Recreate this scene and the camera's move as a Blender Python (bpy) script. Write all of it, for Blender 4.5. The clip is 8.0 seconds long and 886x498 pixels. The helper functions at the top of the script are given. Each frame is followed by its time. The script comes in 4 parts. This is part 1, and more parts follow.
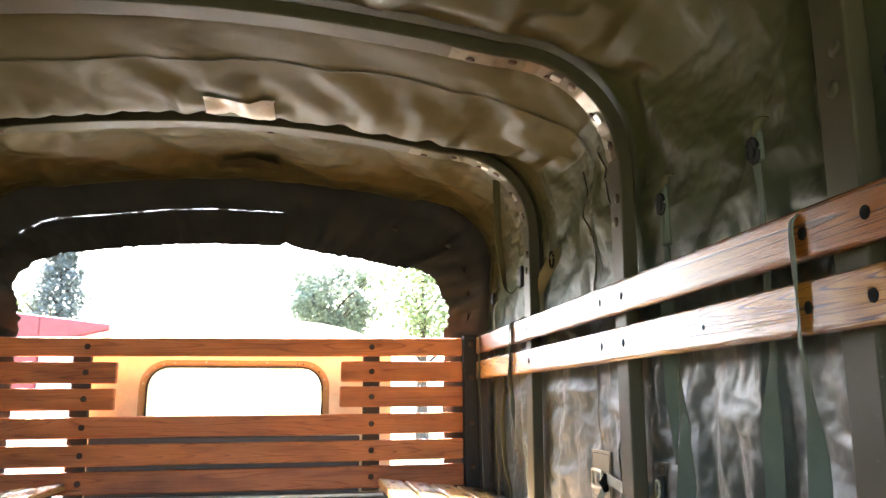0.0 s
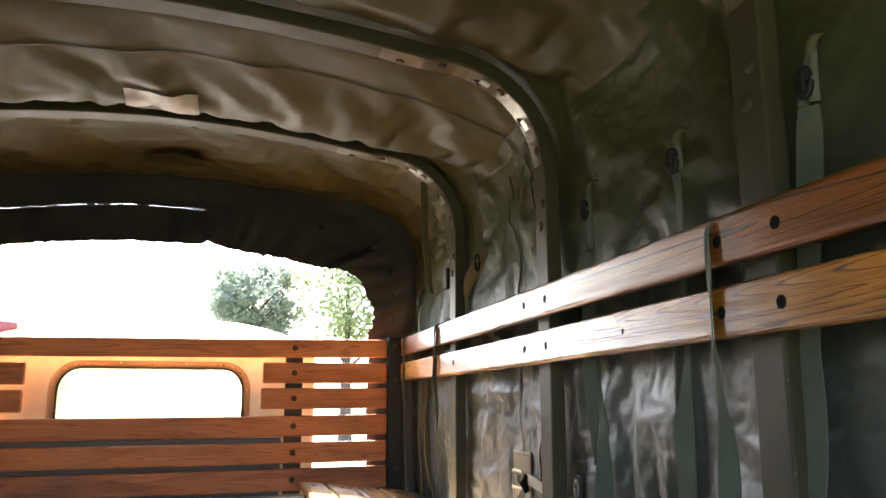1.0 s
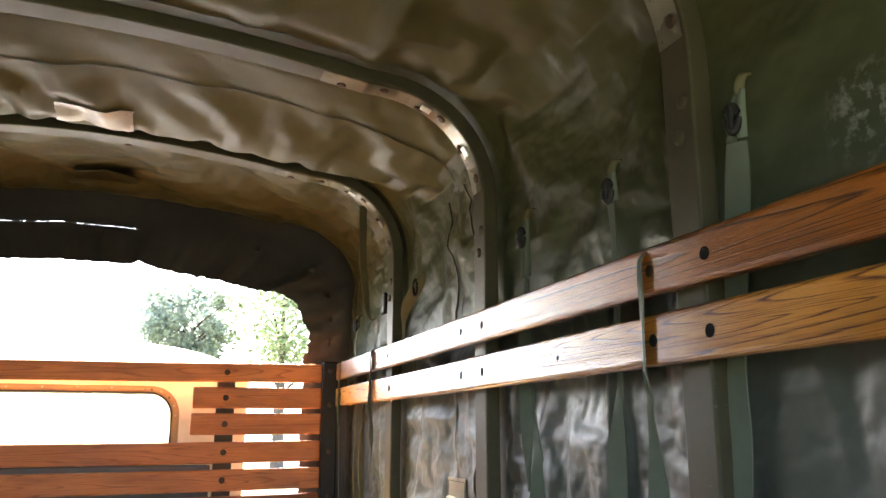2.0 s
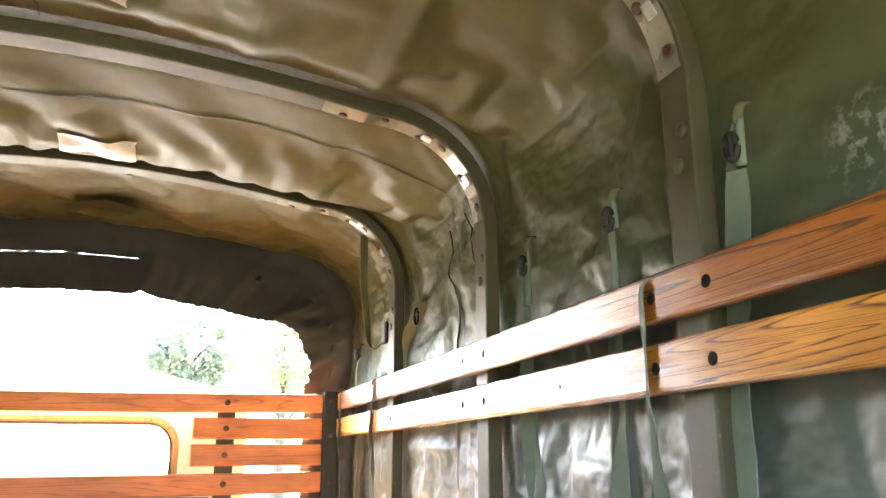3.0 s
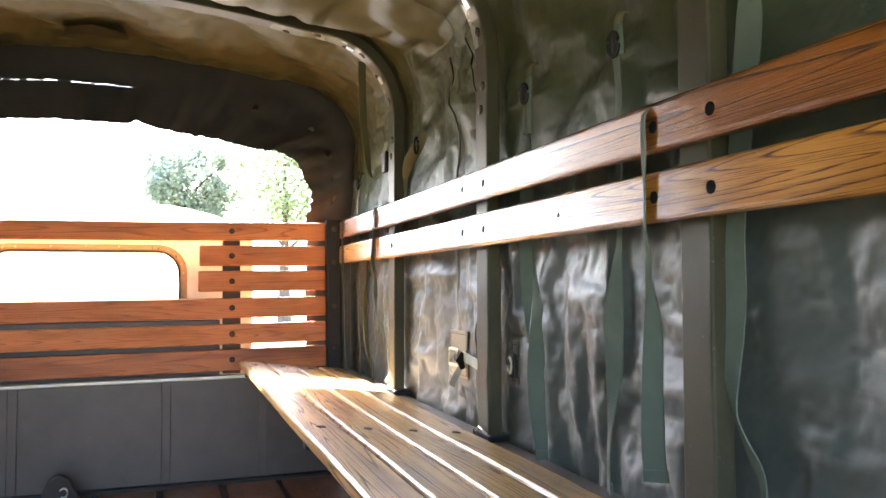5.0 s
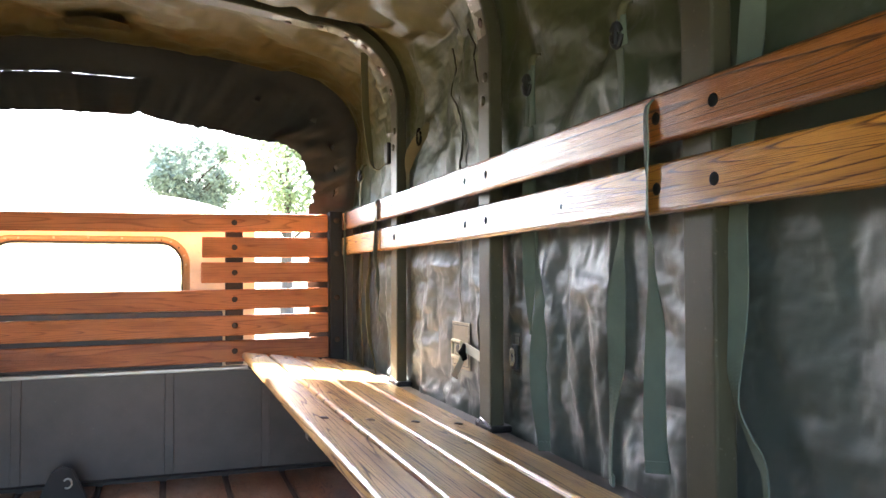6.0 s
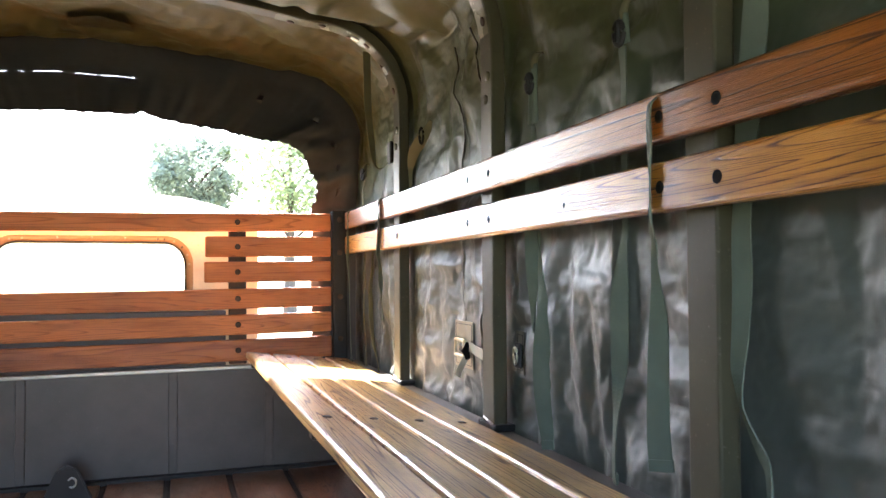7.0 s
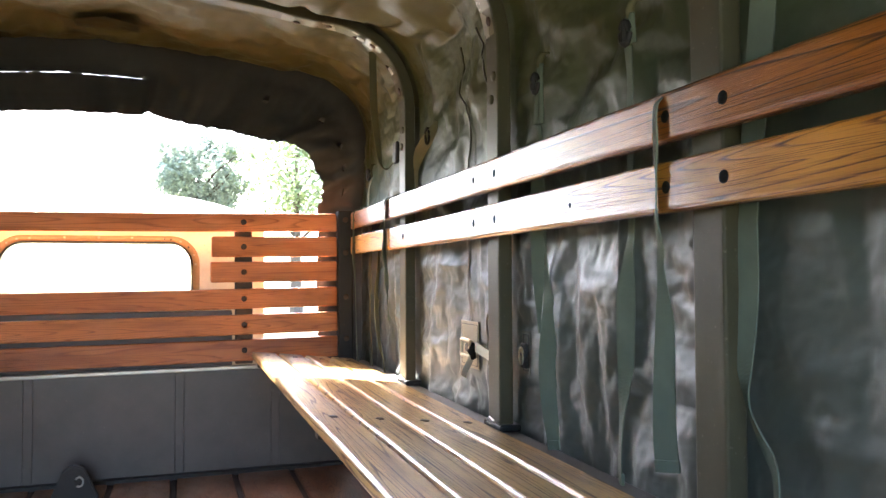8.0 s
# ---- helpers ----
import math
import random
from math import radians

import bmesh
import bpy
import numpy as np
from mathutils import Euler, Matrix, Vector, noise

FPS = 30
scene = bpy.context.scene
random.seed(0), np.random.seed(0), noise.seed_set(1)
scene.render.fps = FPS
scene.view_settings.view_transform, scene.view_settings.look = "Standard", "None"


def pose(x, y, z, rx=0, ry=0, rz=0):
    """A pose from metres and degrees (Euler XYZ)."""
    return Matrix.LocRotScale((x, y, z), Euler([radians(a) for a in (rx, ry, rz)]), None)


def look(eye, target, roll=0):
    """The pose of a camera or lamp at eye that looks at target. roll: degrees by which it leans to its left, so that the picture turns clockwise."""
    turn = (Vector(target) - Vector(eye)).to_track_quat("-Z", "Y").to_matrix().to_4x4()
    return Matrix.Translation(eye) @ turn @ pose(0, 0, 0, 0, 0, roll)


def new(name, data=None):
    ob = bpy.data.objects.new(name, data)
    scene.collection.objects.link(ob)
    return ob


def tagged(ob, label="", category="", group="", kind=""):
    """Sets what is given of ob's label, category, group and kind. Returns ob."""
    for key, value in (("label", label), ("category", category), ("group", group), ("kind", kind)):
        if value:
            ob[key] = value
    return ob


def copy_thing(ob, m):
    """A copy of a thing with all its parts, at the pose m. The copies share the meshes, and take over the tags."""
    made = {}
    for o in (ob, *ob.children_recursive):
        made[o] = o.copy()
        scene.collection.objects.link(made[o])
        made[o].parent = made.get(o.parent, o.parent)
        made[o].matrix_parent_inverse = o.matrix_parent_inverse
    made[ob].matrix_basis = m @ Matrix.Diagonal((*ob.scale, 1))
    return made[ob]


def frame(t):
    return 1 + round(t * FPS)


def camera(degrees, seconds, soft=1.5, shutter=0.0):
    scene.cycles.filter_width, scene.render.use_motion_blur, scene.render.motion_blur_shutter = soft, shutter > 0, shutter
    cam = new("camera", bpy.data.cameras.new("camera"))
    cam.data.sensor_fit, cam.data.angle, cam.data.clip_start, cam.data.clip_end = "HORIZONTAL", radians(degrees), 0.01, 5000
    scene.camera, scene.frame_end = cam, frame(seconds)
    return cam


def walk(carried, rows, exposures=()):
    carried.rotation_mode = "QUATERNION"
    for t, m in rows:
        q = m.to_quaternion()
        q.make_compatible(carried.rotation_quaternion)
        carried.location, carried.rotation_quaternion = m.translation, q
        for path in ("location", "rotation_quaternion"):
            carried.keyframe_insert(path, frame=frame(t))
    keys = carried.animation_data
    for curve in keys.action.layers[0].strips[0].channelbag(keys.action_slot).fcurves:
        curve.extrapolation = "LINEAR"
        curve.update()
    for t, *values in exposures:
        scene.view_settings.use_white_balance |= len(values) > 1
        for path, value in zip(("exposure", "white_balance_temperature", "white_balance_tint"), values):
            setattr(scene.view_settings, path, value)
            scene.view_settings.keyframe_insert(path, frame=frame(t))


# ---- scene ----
# ---- camera ----
cam = camera(59.29, 8.0)
EYE = (0.391, 0.0, 0.82)
# seconds, yaw, pitch, roll
TURNS = [
    (0, -9.45, 10.87, 0.00), (0.1, -10.10, 10.89, 0.05), (0.3, -10.80, 10.92, 0.10), (0.5, -10.99, 10.92, 0.10),
    (0.7, -11.05, 10.90, 0.05), (0.8, -11.15, 10.90, 0.03), (0.9, -12.80, 10.92, 0.01), (1, -14.95, 11.00, 0.01),
    (1.1, -16.75, 11.01, 0.03), (1.2, -18.25, 11.02, 0.05), (1.3, -18.90, 11.03, 0.07), (1.5, -19.37, 11.03, 0.09),
    (1.8, -19.50, 11.04, 0.10), (1.9, -19.55, 11.57, 0.12), (2, -19.58, 12.84, 0.12), (2.1, -19.50, 14.42, 0.07),
    (2.2, -19.46, 15.32, 0.03), (2.35, -19.46, 15.73, 0.00), (3, -19.50, 14.95, -0.08), (3.3, -19.51, 12.65, -0.12),
    (3.4, -19.43, 11.58, -0.20), (3.5, -19.36, 10.86, -0.25), (4, -19.50, 10.21, -0.24), (4.4, -19.50, 9.73, -0.25),
    (4.5, -19.49, 9.40, -0.25), (4.6, -19.50, 8.10, -0.20), (4.7, -19.48, 6.03, -0.20), (4.8, -19.50, 4.59, -0.22),
    (4.9, -19.48, 3.30, -0.24), (5, -19.46, 2.43, -0.22), (5.1, -19.45, 1.94, -0.22), (5.2, -19.43, 1.80, -0.20),
    (6.3, -19.24, 1.81, -0.20), (6.5, -19.24, 1.77, -0.25), (7, -19.07, 1.73, -0.33), (7.5, -19.14, 1.69, -0.30),
    (8, -18.64, 1.74, -0.31),
]
EXPOSURES = [(0.0, 4.18, 6300, 11), (0.5, 3.73, 6300, 11), (1.0, 3.58, 6300, 11), (1.8, 3.63, 6300, 11), (2.0, 4.03, 6300, 11), (2.2, 4.33, 6300, 10.5), (3.3, 5.41, 6300, 10.5),
             (4.0, 4.96, 6250, 10.5), (4.5, 4.63, 6200, 11), (5.2, 4.43, 6050, 12), (6.5, 4.28, 6000, 12.5), (8.0, 4.28, 6000, 12.5)]
walk(cam, [(t, pose(*EYE, 90 + p, 0, y) @ pose(0, 0, 0, 0, 0, r)) for t, y, p, r in TURNS], EXPOSURES)

# ---- world and sun ----
SUN_WAY = Vector((0.38, -1.0, -1.23)).normalized()      # the way its light goes
world = bpy.data.worlds.new("world")
scene.world = world
world.use_nodes = True
wn = world.node_tree.nodes
sky = wn.new("ShaderNodeTexSky")
sky.sky_type, sky.sun_disc = "NISHITA", False
sky.sun_elevation = math.asin(-SUN_WAY.z)
sky.sun_rotation = math.atan2(-SUN_WAY.x, -SUN_WAY.y)
sky.air_density, sky.dust_density, sky.ozone_density = 1.0, 3.5, 1.0
wn["Background"].inputs["Strength"].default_value = 0.15
world.node_tree.links.new(sky.outputs[0], wn["Background"].inputs["Color"])
sun = new("sun", bpy.data.lights.new("sun", "SUN"))
sun.data.energy, sun.data.angle, sun.data.color = 5.0, radians(0.53), (1.0, 0.95, 0.86)
sun.matrix_world = look((0, 0, 0), SUN_WAY)

# ---- materials ----
def material(name, rough=0.5, metal=0.0, coat=0.0, coat_rough=0.1, spec=0.5):
    m = bpy.data.materials.new(name)
    m.use_nodes = True
    b = m.node_tree.nodes["Principled BSDF"]
    b.inputs["Roughness"].default_value = rough
    b.inputs["Metallic"].default_value = metal
    b.inputs["Coat Weight"].default_value = coat
    b.inputs["Coat Roughness"].default_value = coat_rough
    b.inputs["Specular IOR Level"].default_value = spec
    return m, m.node_tree.nodes, m.node_tree.links, b


def ramp(nodes, stops):
    r = nodes.new("ShaderNodeValToRGB")
    while len(r.color_ramp.elements) < len(stops):
        r.color_ramp.elements.new(0.5)
    for e, (at, c) in zip(r.color_ramp.elements, stops):
        e.position, e.color = at, (*c, 1)
    return r


def noise_node(nodes, links, coords, scale, detail=4.0, rough=0.55, distort=0.0):
    n = nodes.new("ShaderNodeTexNoise")
    n.inputs["Scale"].default_value, n.inputs["Detail"].default_value = scale, detail
    n.inputs["Roughness"].default_value, n.inputs["Distortion"].default_value = rough, distort
    links.new(coords, n.inputs["Vector"])
    return n


def stretched(nodes, links, scale, per_object=True):
    tc = nodes.new("ShaderNodeTexCoord")
    mp = nodes.new("ShaderNodeMapping")
    mp.inputs["Scale"].default_value = scale
    if per_object:
        info = nodes.new("ShaderNodeObjectInfo")
        add = nodes.new("ShaderNodeVectorMath")
        add.operation = "MULTIPLY_ADD"
        links.new(info.outputs["Random"], add.inputs[0])
        add.inputs[1].default_value = (7.3, 9.1, 5.7)
        links.new(tc.outputs["Object"], add.inputs[2])
        links.new(add.outputs[0], mp.inputs["Vector"])
    else:
        links.new(tc.outputs["Object"], mp.inputs["Vector"])
    return mp.outputs["Vector"]


def mixed(nodes, links, a, b, fac, blend="MIX"):
    """Mixes colours a and b (sockets or triples) by fac (socket or number)."""
    x = nodes.new("ShaderNodeMix")
    x.data_type, x.blend_type = "RGBA", blend
    for socket, value in ((x.inputs[0], fac), (x.inputs[6], a), (x.inputs[7], b)):
        if isinstance(value, bpy.types.NodeSocket):
            links.new(value, socket)
        elif isinstance(value, tuple):
            socket.default_value = (*value, 1)
        else:
            socket.default_value = value
    return x.outputs[2]


def bumped(nodes, links, b, height, strength, distance):
    bp = nodes.new("ShaderNodeBump")
    bp.inputs["Strength"].default_value, bp.inputs["Distance"].default_value = strength, distance
    links.new(height, bp.inputs["Height"])
    links.new(bp.outputs["Normal"], b.inputs["Normal"])
    return bp


def span(nodes, links, value, lo, hi):
    mr = nodes.new("ShaderNodeMapRange")
    mr.inputs["To Min"].default_value, mr.inputs["To Max"].default_value = lo, hi
    links.new(value, mr.inputs["Value"])
    return mr.outputs["Result"]


def oak(name, axis, dark, light, rough, coat, coat_rough, grey=0.0, rings_in=46.0, along_by=0.10, contrast=1.0, strap_shaded=False, relief=0.6):
    """Varnished oak, its grain running along the given axis."""
    m, nodes, links, b = material(name, rough, 0, coat, coat_rough, 0.28)
    b.inputs["Coat IOR"].default_value = 1.62
    along = {"x": 0, "y": 1}[axis]
    s1, s2 = [1.0, 1.0, 1.0], [60.0, 60.0, 60.0]
    s1[along], s2[along] = along_by, 1.3
    c1, c2 = stretched(nodes, links, s1), stretched(nodes, links, s2)
    rings = noise_node(nodes, links, c1, 13.0, 2.5, 0.4, 0.35)
    saw = nodes.new("ShaderNodeMath")
    saw.operation = "MULTIPLY"
    saw.inputs[1].default_value = rings_in
    links.new(rings.outputs["Fac"], saw.inputs[0])
    fr = nodes.new("ShaderNodeMath")
    fr.operation = "FRACT"
    links.new(saw.outputs[0], fr.inputs[0])
    # each year ring: a porous dark start that clears to pale late wood
    ring = ramp(nodes, [(0.0, (0.55, 0.55, 0.55)), (0.06, (0.0, 0.0, 0.0)), (0.13, (0.22, 0.22, 0.22)), (0.24, (0.72, 0.72, 0.72)), (0.95, (1.0, 1.0, 1.0)), (1.0, (0.55, 0.55, 0.55))])
    links.new(fr.outputs[0], ring.inputs["Fac"])
    pores = noise_node(nodes, links, c2, 13.0, 3.0, 0.6)
    fac = nodes.new("ShaderNodeMath")
    fac.operation = "MULTIPLY_ADD"
    links.new(ring.outputs["Color"], fac.inputs[0])
    fac.inputs[1].default_value = 0.72
    links.new(span(nodes, links, pores.outputs["Fac"], -0.42, 0.95), fac.inputs[2])
    mid = tuple((a + c) / 2 for a, c in zip(dark, light))
    r = ramp(nodes, [(0.10, tuple((1 - 0.65 * contrast) * a for a in dark)), (0.32, dark), (0.6, mid), (0.9, light)])
    links.new(fac.outputs[0], r.inputs["Fac"])
    s3 = [1.0, 1.0, 1.0]
    s3[along] = 0.2
    blotch = noise_node(nodes, links, stretched(nodes, links, s3), 12.0, 3.0)
    info = nodes.new("ShaderNodeObjectInfo")
    tone = ramp(nodes, [(0.30, (0.42, 0.36, 0.32)), (0.55, (1.0, 1.0, 1.0))])
    links.new(blotch.outputs["Fac"], tone.inputs["Fac"])
    col = mixed(nodes, links, r.outputs["Color"], tone.outputs["Color"], 0.85, "MULTIPLY")
    tint = ramp(nodes, [(0.0, (0.82, 0.76, 0.72)), (1.0, (1.12, 1.1, 1.05))])
    links.new(info.outputs["Random"], tint.inputs["Fac"])
    col = mixed(nodes, links, col, tint.outputs["Color"], 0.8, "MULTIPLY")
    if strap_shaded:
        # the strap's shade painted into the wood: a darker, redder band beside it
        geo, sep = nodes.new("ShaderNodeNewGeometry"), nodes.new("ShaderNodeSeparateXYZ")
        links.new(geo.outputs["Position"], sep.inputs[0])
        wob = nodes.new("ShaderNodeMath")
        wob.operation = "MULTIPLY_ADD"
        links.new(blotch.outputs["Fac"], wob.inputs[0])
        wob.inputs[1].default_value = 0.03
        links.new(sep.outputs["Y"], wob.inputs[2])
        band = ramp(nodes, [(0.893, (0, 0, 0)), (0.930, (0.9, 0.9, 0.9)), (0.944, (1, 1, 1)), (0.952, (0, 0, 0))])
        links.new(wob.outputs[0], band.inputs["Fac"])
        shade_by = nodes.new("ShaderNodeMath")
        shade_by.operation = "MULTIPLY"
        shade_by.inputs[1].default_value = 0.8
        links.new(band.outputs["Color"], shade_by.inputs[0])
        col = mixed(nodes, links, col, mixed(nodes, links, col, (0.62, 0.42, 0.28), 1.0, "MULTIPLY"), shade_by.outputs[0])
    if grey:
        worn = noise_node(nodes, links, stretched(nodes, links, (1, 0.5, 1)), 7.0, 5.0, 0.6)
        w = ramp(nodes, [(0.5, (0, 0, 0)), (0.72, (grey, grey, grey))])
        links.new(worn.outputs["Fac"], w.inputs["Fac"])
        col = mixed(nodes, links, col, (0.33, 0.29, 0.24), w.outputs["Color"])
    links.new(col, b.inputs["Base Color"])
    links.new(span(nodes, links, blotch.outputs["Fac"], rough - 0.08, rough + 0.14), b.inputs["Roughness"])
    bp = bumped(nodes, links, b, fac.outputs[0], relief, 0.0016)
    runs = noise_node(nodes, links, stretched(nodes, links, (1, 1, 1)), 130.0, 2.0)
    wet = nodes.new("ShaderNodeBump")
    wet.inputs["Strength"].default_value, wet.inputs["Distance"].default_value = 0.32, 0.0014
    links.new(runs.outputs["Fac"], wet.inputs["Height"])
    links.new(bp.outputs["Normal"], wet.inputs["Normal"])
    links.new(wet.outputs["Normal"], b.inputs["Coat Normal"])
    return m


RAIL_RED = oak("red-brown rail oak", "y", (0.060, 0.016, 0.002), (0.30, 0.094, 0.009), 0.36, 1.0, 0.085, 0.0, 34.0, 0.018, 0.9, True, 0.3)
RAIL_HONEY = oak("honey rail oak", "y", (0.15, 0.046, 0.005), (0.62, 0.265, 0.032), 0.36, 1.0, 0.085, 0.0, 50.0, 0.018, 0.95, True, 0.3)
BENCH_OAK = oak("bench oak", "y", (0.19, 0.085, 0.022), (0.72, 0.44, 0.150), 0.38, 0.85, 0.15, 0.22, 30.0, 0.03, 1.0, False, 0.22)
RACK_OAK = oak("rack oak", "x", (0.42, 0.125, 0.035), (0.62, 0.205, 0.058), 0.38, 0.4, 0.22, 0.0, 26.0, 0.045, 0.6)
FLOOR_OAK = oak("floor oak", "y", (0.065, 0.030, 0.016), (0.17, 0.085, 0.045), 0.5, 0.15, 0.3, 0.4)


def paint(name, colour, rough, spots, metal=0.0, coat=0.0, scale=14.0):
    """Painted or bare metal with stains and fine specks."""
    m, nodes, links, b = material(name, rough, metal, coat)
    c = stretched(nodes, links, (1, 1, 1))
    n1, n2 = noise_node(nodes, links, c, scale * 0.35, 5.0, 0.6), noise_node(nodes, links, c, scale * 9, 3.0)
    r1 = ramp(nodes, [(0.3, tuple(a * 0.72 for a in colour)), (0.7, tuple(a * 1.15 for a in colour))])
    links.new(n1.outputs["Fac"], r1.inputs["Fac"])
    r2 = ramp(nodes, [(0.66, (0, 0, 0)), (0.74, (1, 1, 1))])
    links.new(n2.outputs["Fac"], r2.inputs["Fac"])
    links.new(mixed(nodes, links, r1.outputs["Color"], spots, r2.outputs["Color"]), b.inputs["Base Color"])
    links.new(span(nodes, links, n1.outputs["Fac"], rough - 0.1, rough + 0.12), b.inputs["Roughness"])
    bumped(nodes, links, b, n2.outputs["Fac"], 0.15, 0.0006)
    return m


BOW_PAINT = paint("bow olive paint", (0.060, 0.053, 0.029), 0.52, (0.11, 0.095, 0.065))
BOW_PAINT.node_tree.nodes["Principled BSDF"].inputs["Specular IOR Level"].default_value = 0.28
PLATE_METAL = paint("worn plate", (0.34, 0.31, 0.24), 0.24, (0.10, 0.08, 0.05), 0.3)
PAD_PALE = paint("pale worn pad", (0.76, 0.72, 0.64), 0.32, (0.20, 0.16, 0.12))
STEEL_DARK = paint("dark steel", (0.022, 0.020, 0.019), 0.55, (0.07, 0.05, 0.035), 0.4)
BOLT_BLACK = paint("dull black bolt", (0.012, 0.011, 0.010), 0.85, (0.03, 0.025, 0.02))
BOLT_BLACK.node_tree.nodes["Principled BSDF"].inputs["Specular IOR Level"].default_value = 0.1
RUST = paint("rusty bolt", (0.07, 0.04, 0.025), 0.55, (0.02, 0.015, 0.012), 0.5)
STEEL_OLIVE = paint("bed panel paint", (0.080, 0.064, 0.055), 0.45, (0.13, 0.11, 0.09))
STEEL_EDGE = paint("worn steel edge", (0.45, 0.43, 0.40), 0.3, (0.2, 0.17, 0.14), 0.5)
BRASS = paint("buckle metal", (0.42, 0.38, 0.26), 0.28, (0.1, 0.08, 0.05), 0.7)
CAB_CREAM = paint("cab cream paint", (0.80, 0.68, 0.44), 0.35, (0.6, 0.42, 0.2), 0.0, 0.3)
CAB_ROOF = paint("cab roof paint", (0.80, 0.77, 0.68), 0.35, (0.7, 0.66, 0.58), 0.0, 0.3)
CAB_DARK = paint("cab lower paint", (0.07, 0.06, 0.055), 0.4, (0.1, 0.09, 0.08))
CAB_LINING = paint("cab lining", (0.72, 0.70, 0.62), 0.6, (0.45, 0.42, 0.38))
WINDOW_TRIM = paint("window trim", (0.34, 0.215, 0.085), 0.40, (0.14, 0.07, 0.025))
RED_PAINT = paint("red body paint", (0.24, 0.018, 0.022), 0.35, (0.20, 0.015, 0.02), 0.0, 0.3)
PALE_PAINT = paint("pale body paint", (0.72, 0.70, 0.66), 0.3, (0.6, 0.58, 0.55), 0.0, 0.5)
RUBBER = paint("tyre rubber", (0.02, 0.02, 0.02), 0.75, (0.035, 0.033, 0.03))
BARK = paint("bark", (0.09, 0.065, 0.045), 0.85, (0.05, 0.04, 0.03))


def cloth(name, colour, pale, rough, spec, weave, crease=0.004):
    m, nodes, links, b = material(name, rough, 0, 0, 0.1, spec)
    c = stretched(nodes, links, (1, 1, 1), False)
    big, mid = noise_node(nodes, links, c, 2.6, 4.0, 0.6, 0.4), noise_node(nodes, links, c, 15.0, 3.0, 0.55, 0.3)
    fine = noise_node(nodes, links, c, weave, 2.0)
    r = ramp(nodes, [(0.28, tuple(a * 0.7 for a in colour)), (0.5, colour), (0.78, pale)])
    links.new(mixed(nodes, links, big.outputs["Color"], mid.outputs["Color"], 0.3), r.inputs["Fac"])
    links.new(r.outputs["Color"], b.inputs["Base Color"])
    links.new(span(nodes, links, mid.outputs["Fac"], rough - 0.14, rough + 0.2), b.inputs["Roughness"])
    rub = nodes.new("ShaderNodeMath")
    rub.operation = "MULTIPLY_ADD"
    links.new(fine.outputs["Fac"], rub.inputs[0])
    rub.inputs[1].default_value = 0.12
    links.new(mid.outputs["Fac"], rub.inputs[2])
    bumped(nodes, links, b, rub.outputs[0], 0.5, crease)
    return m




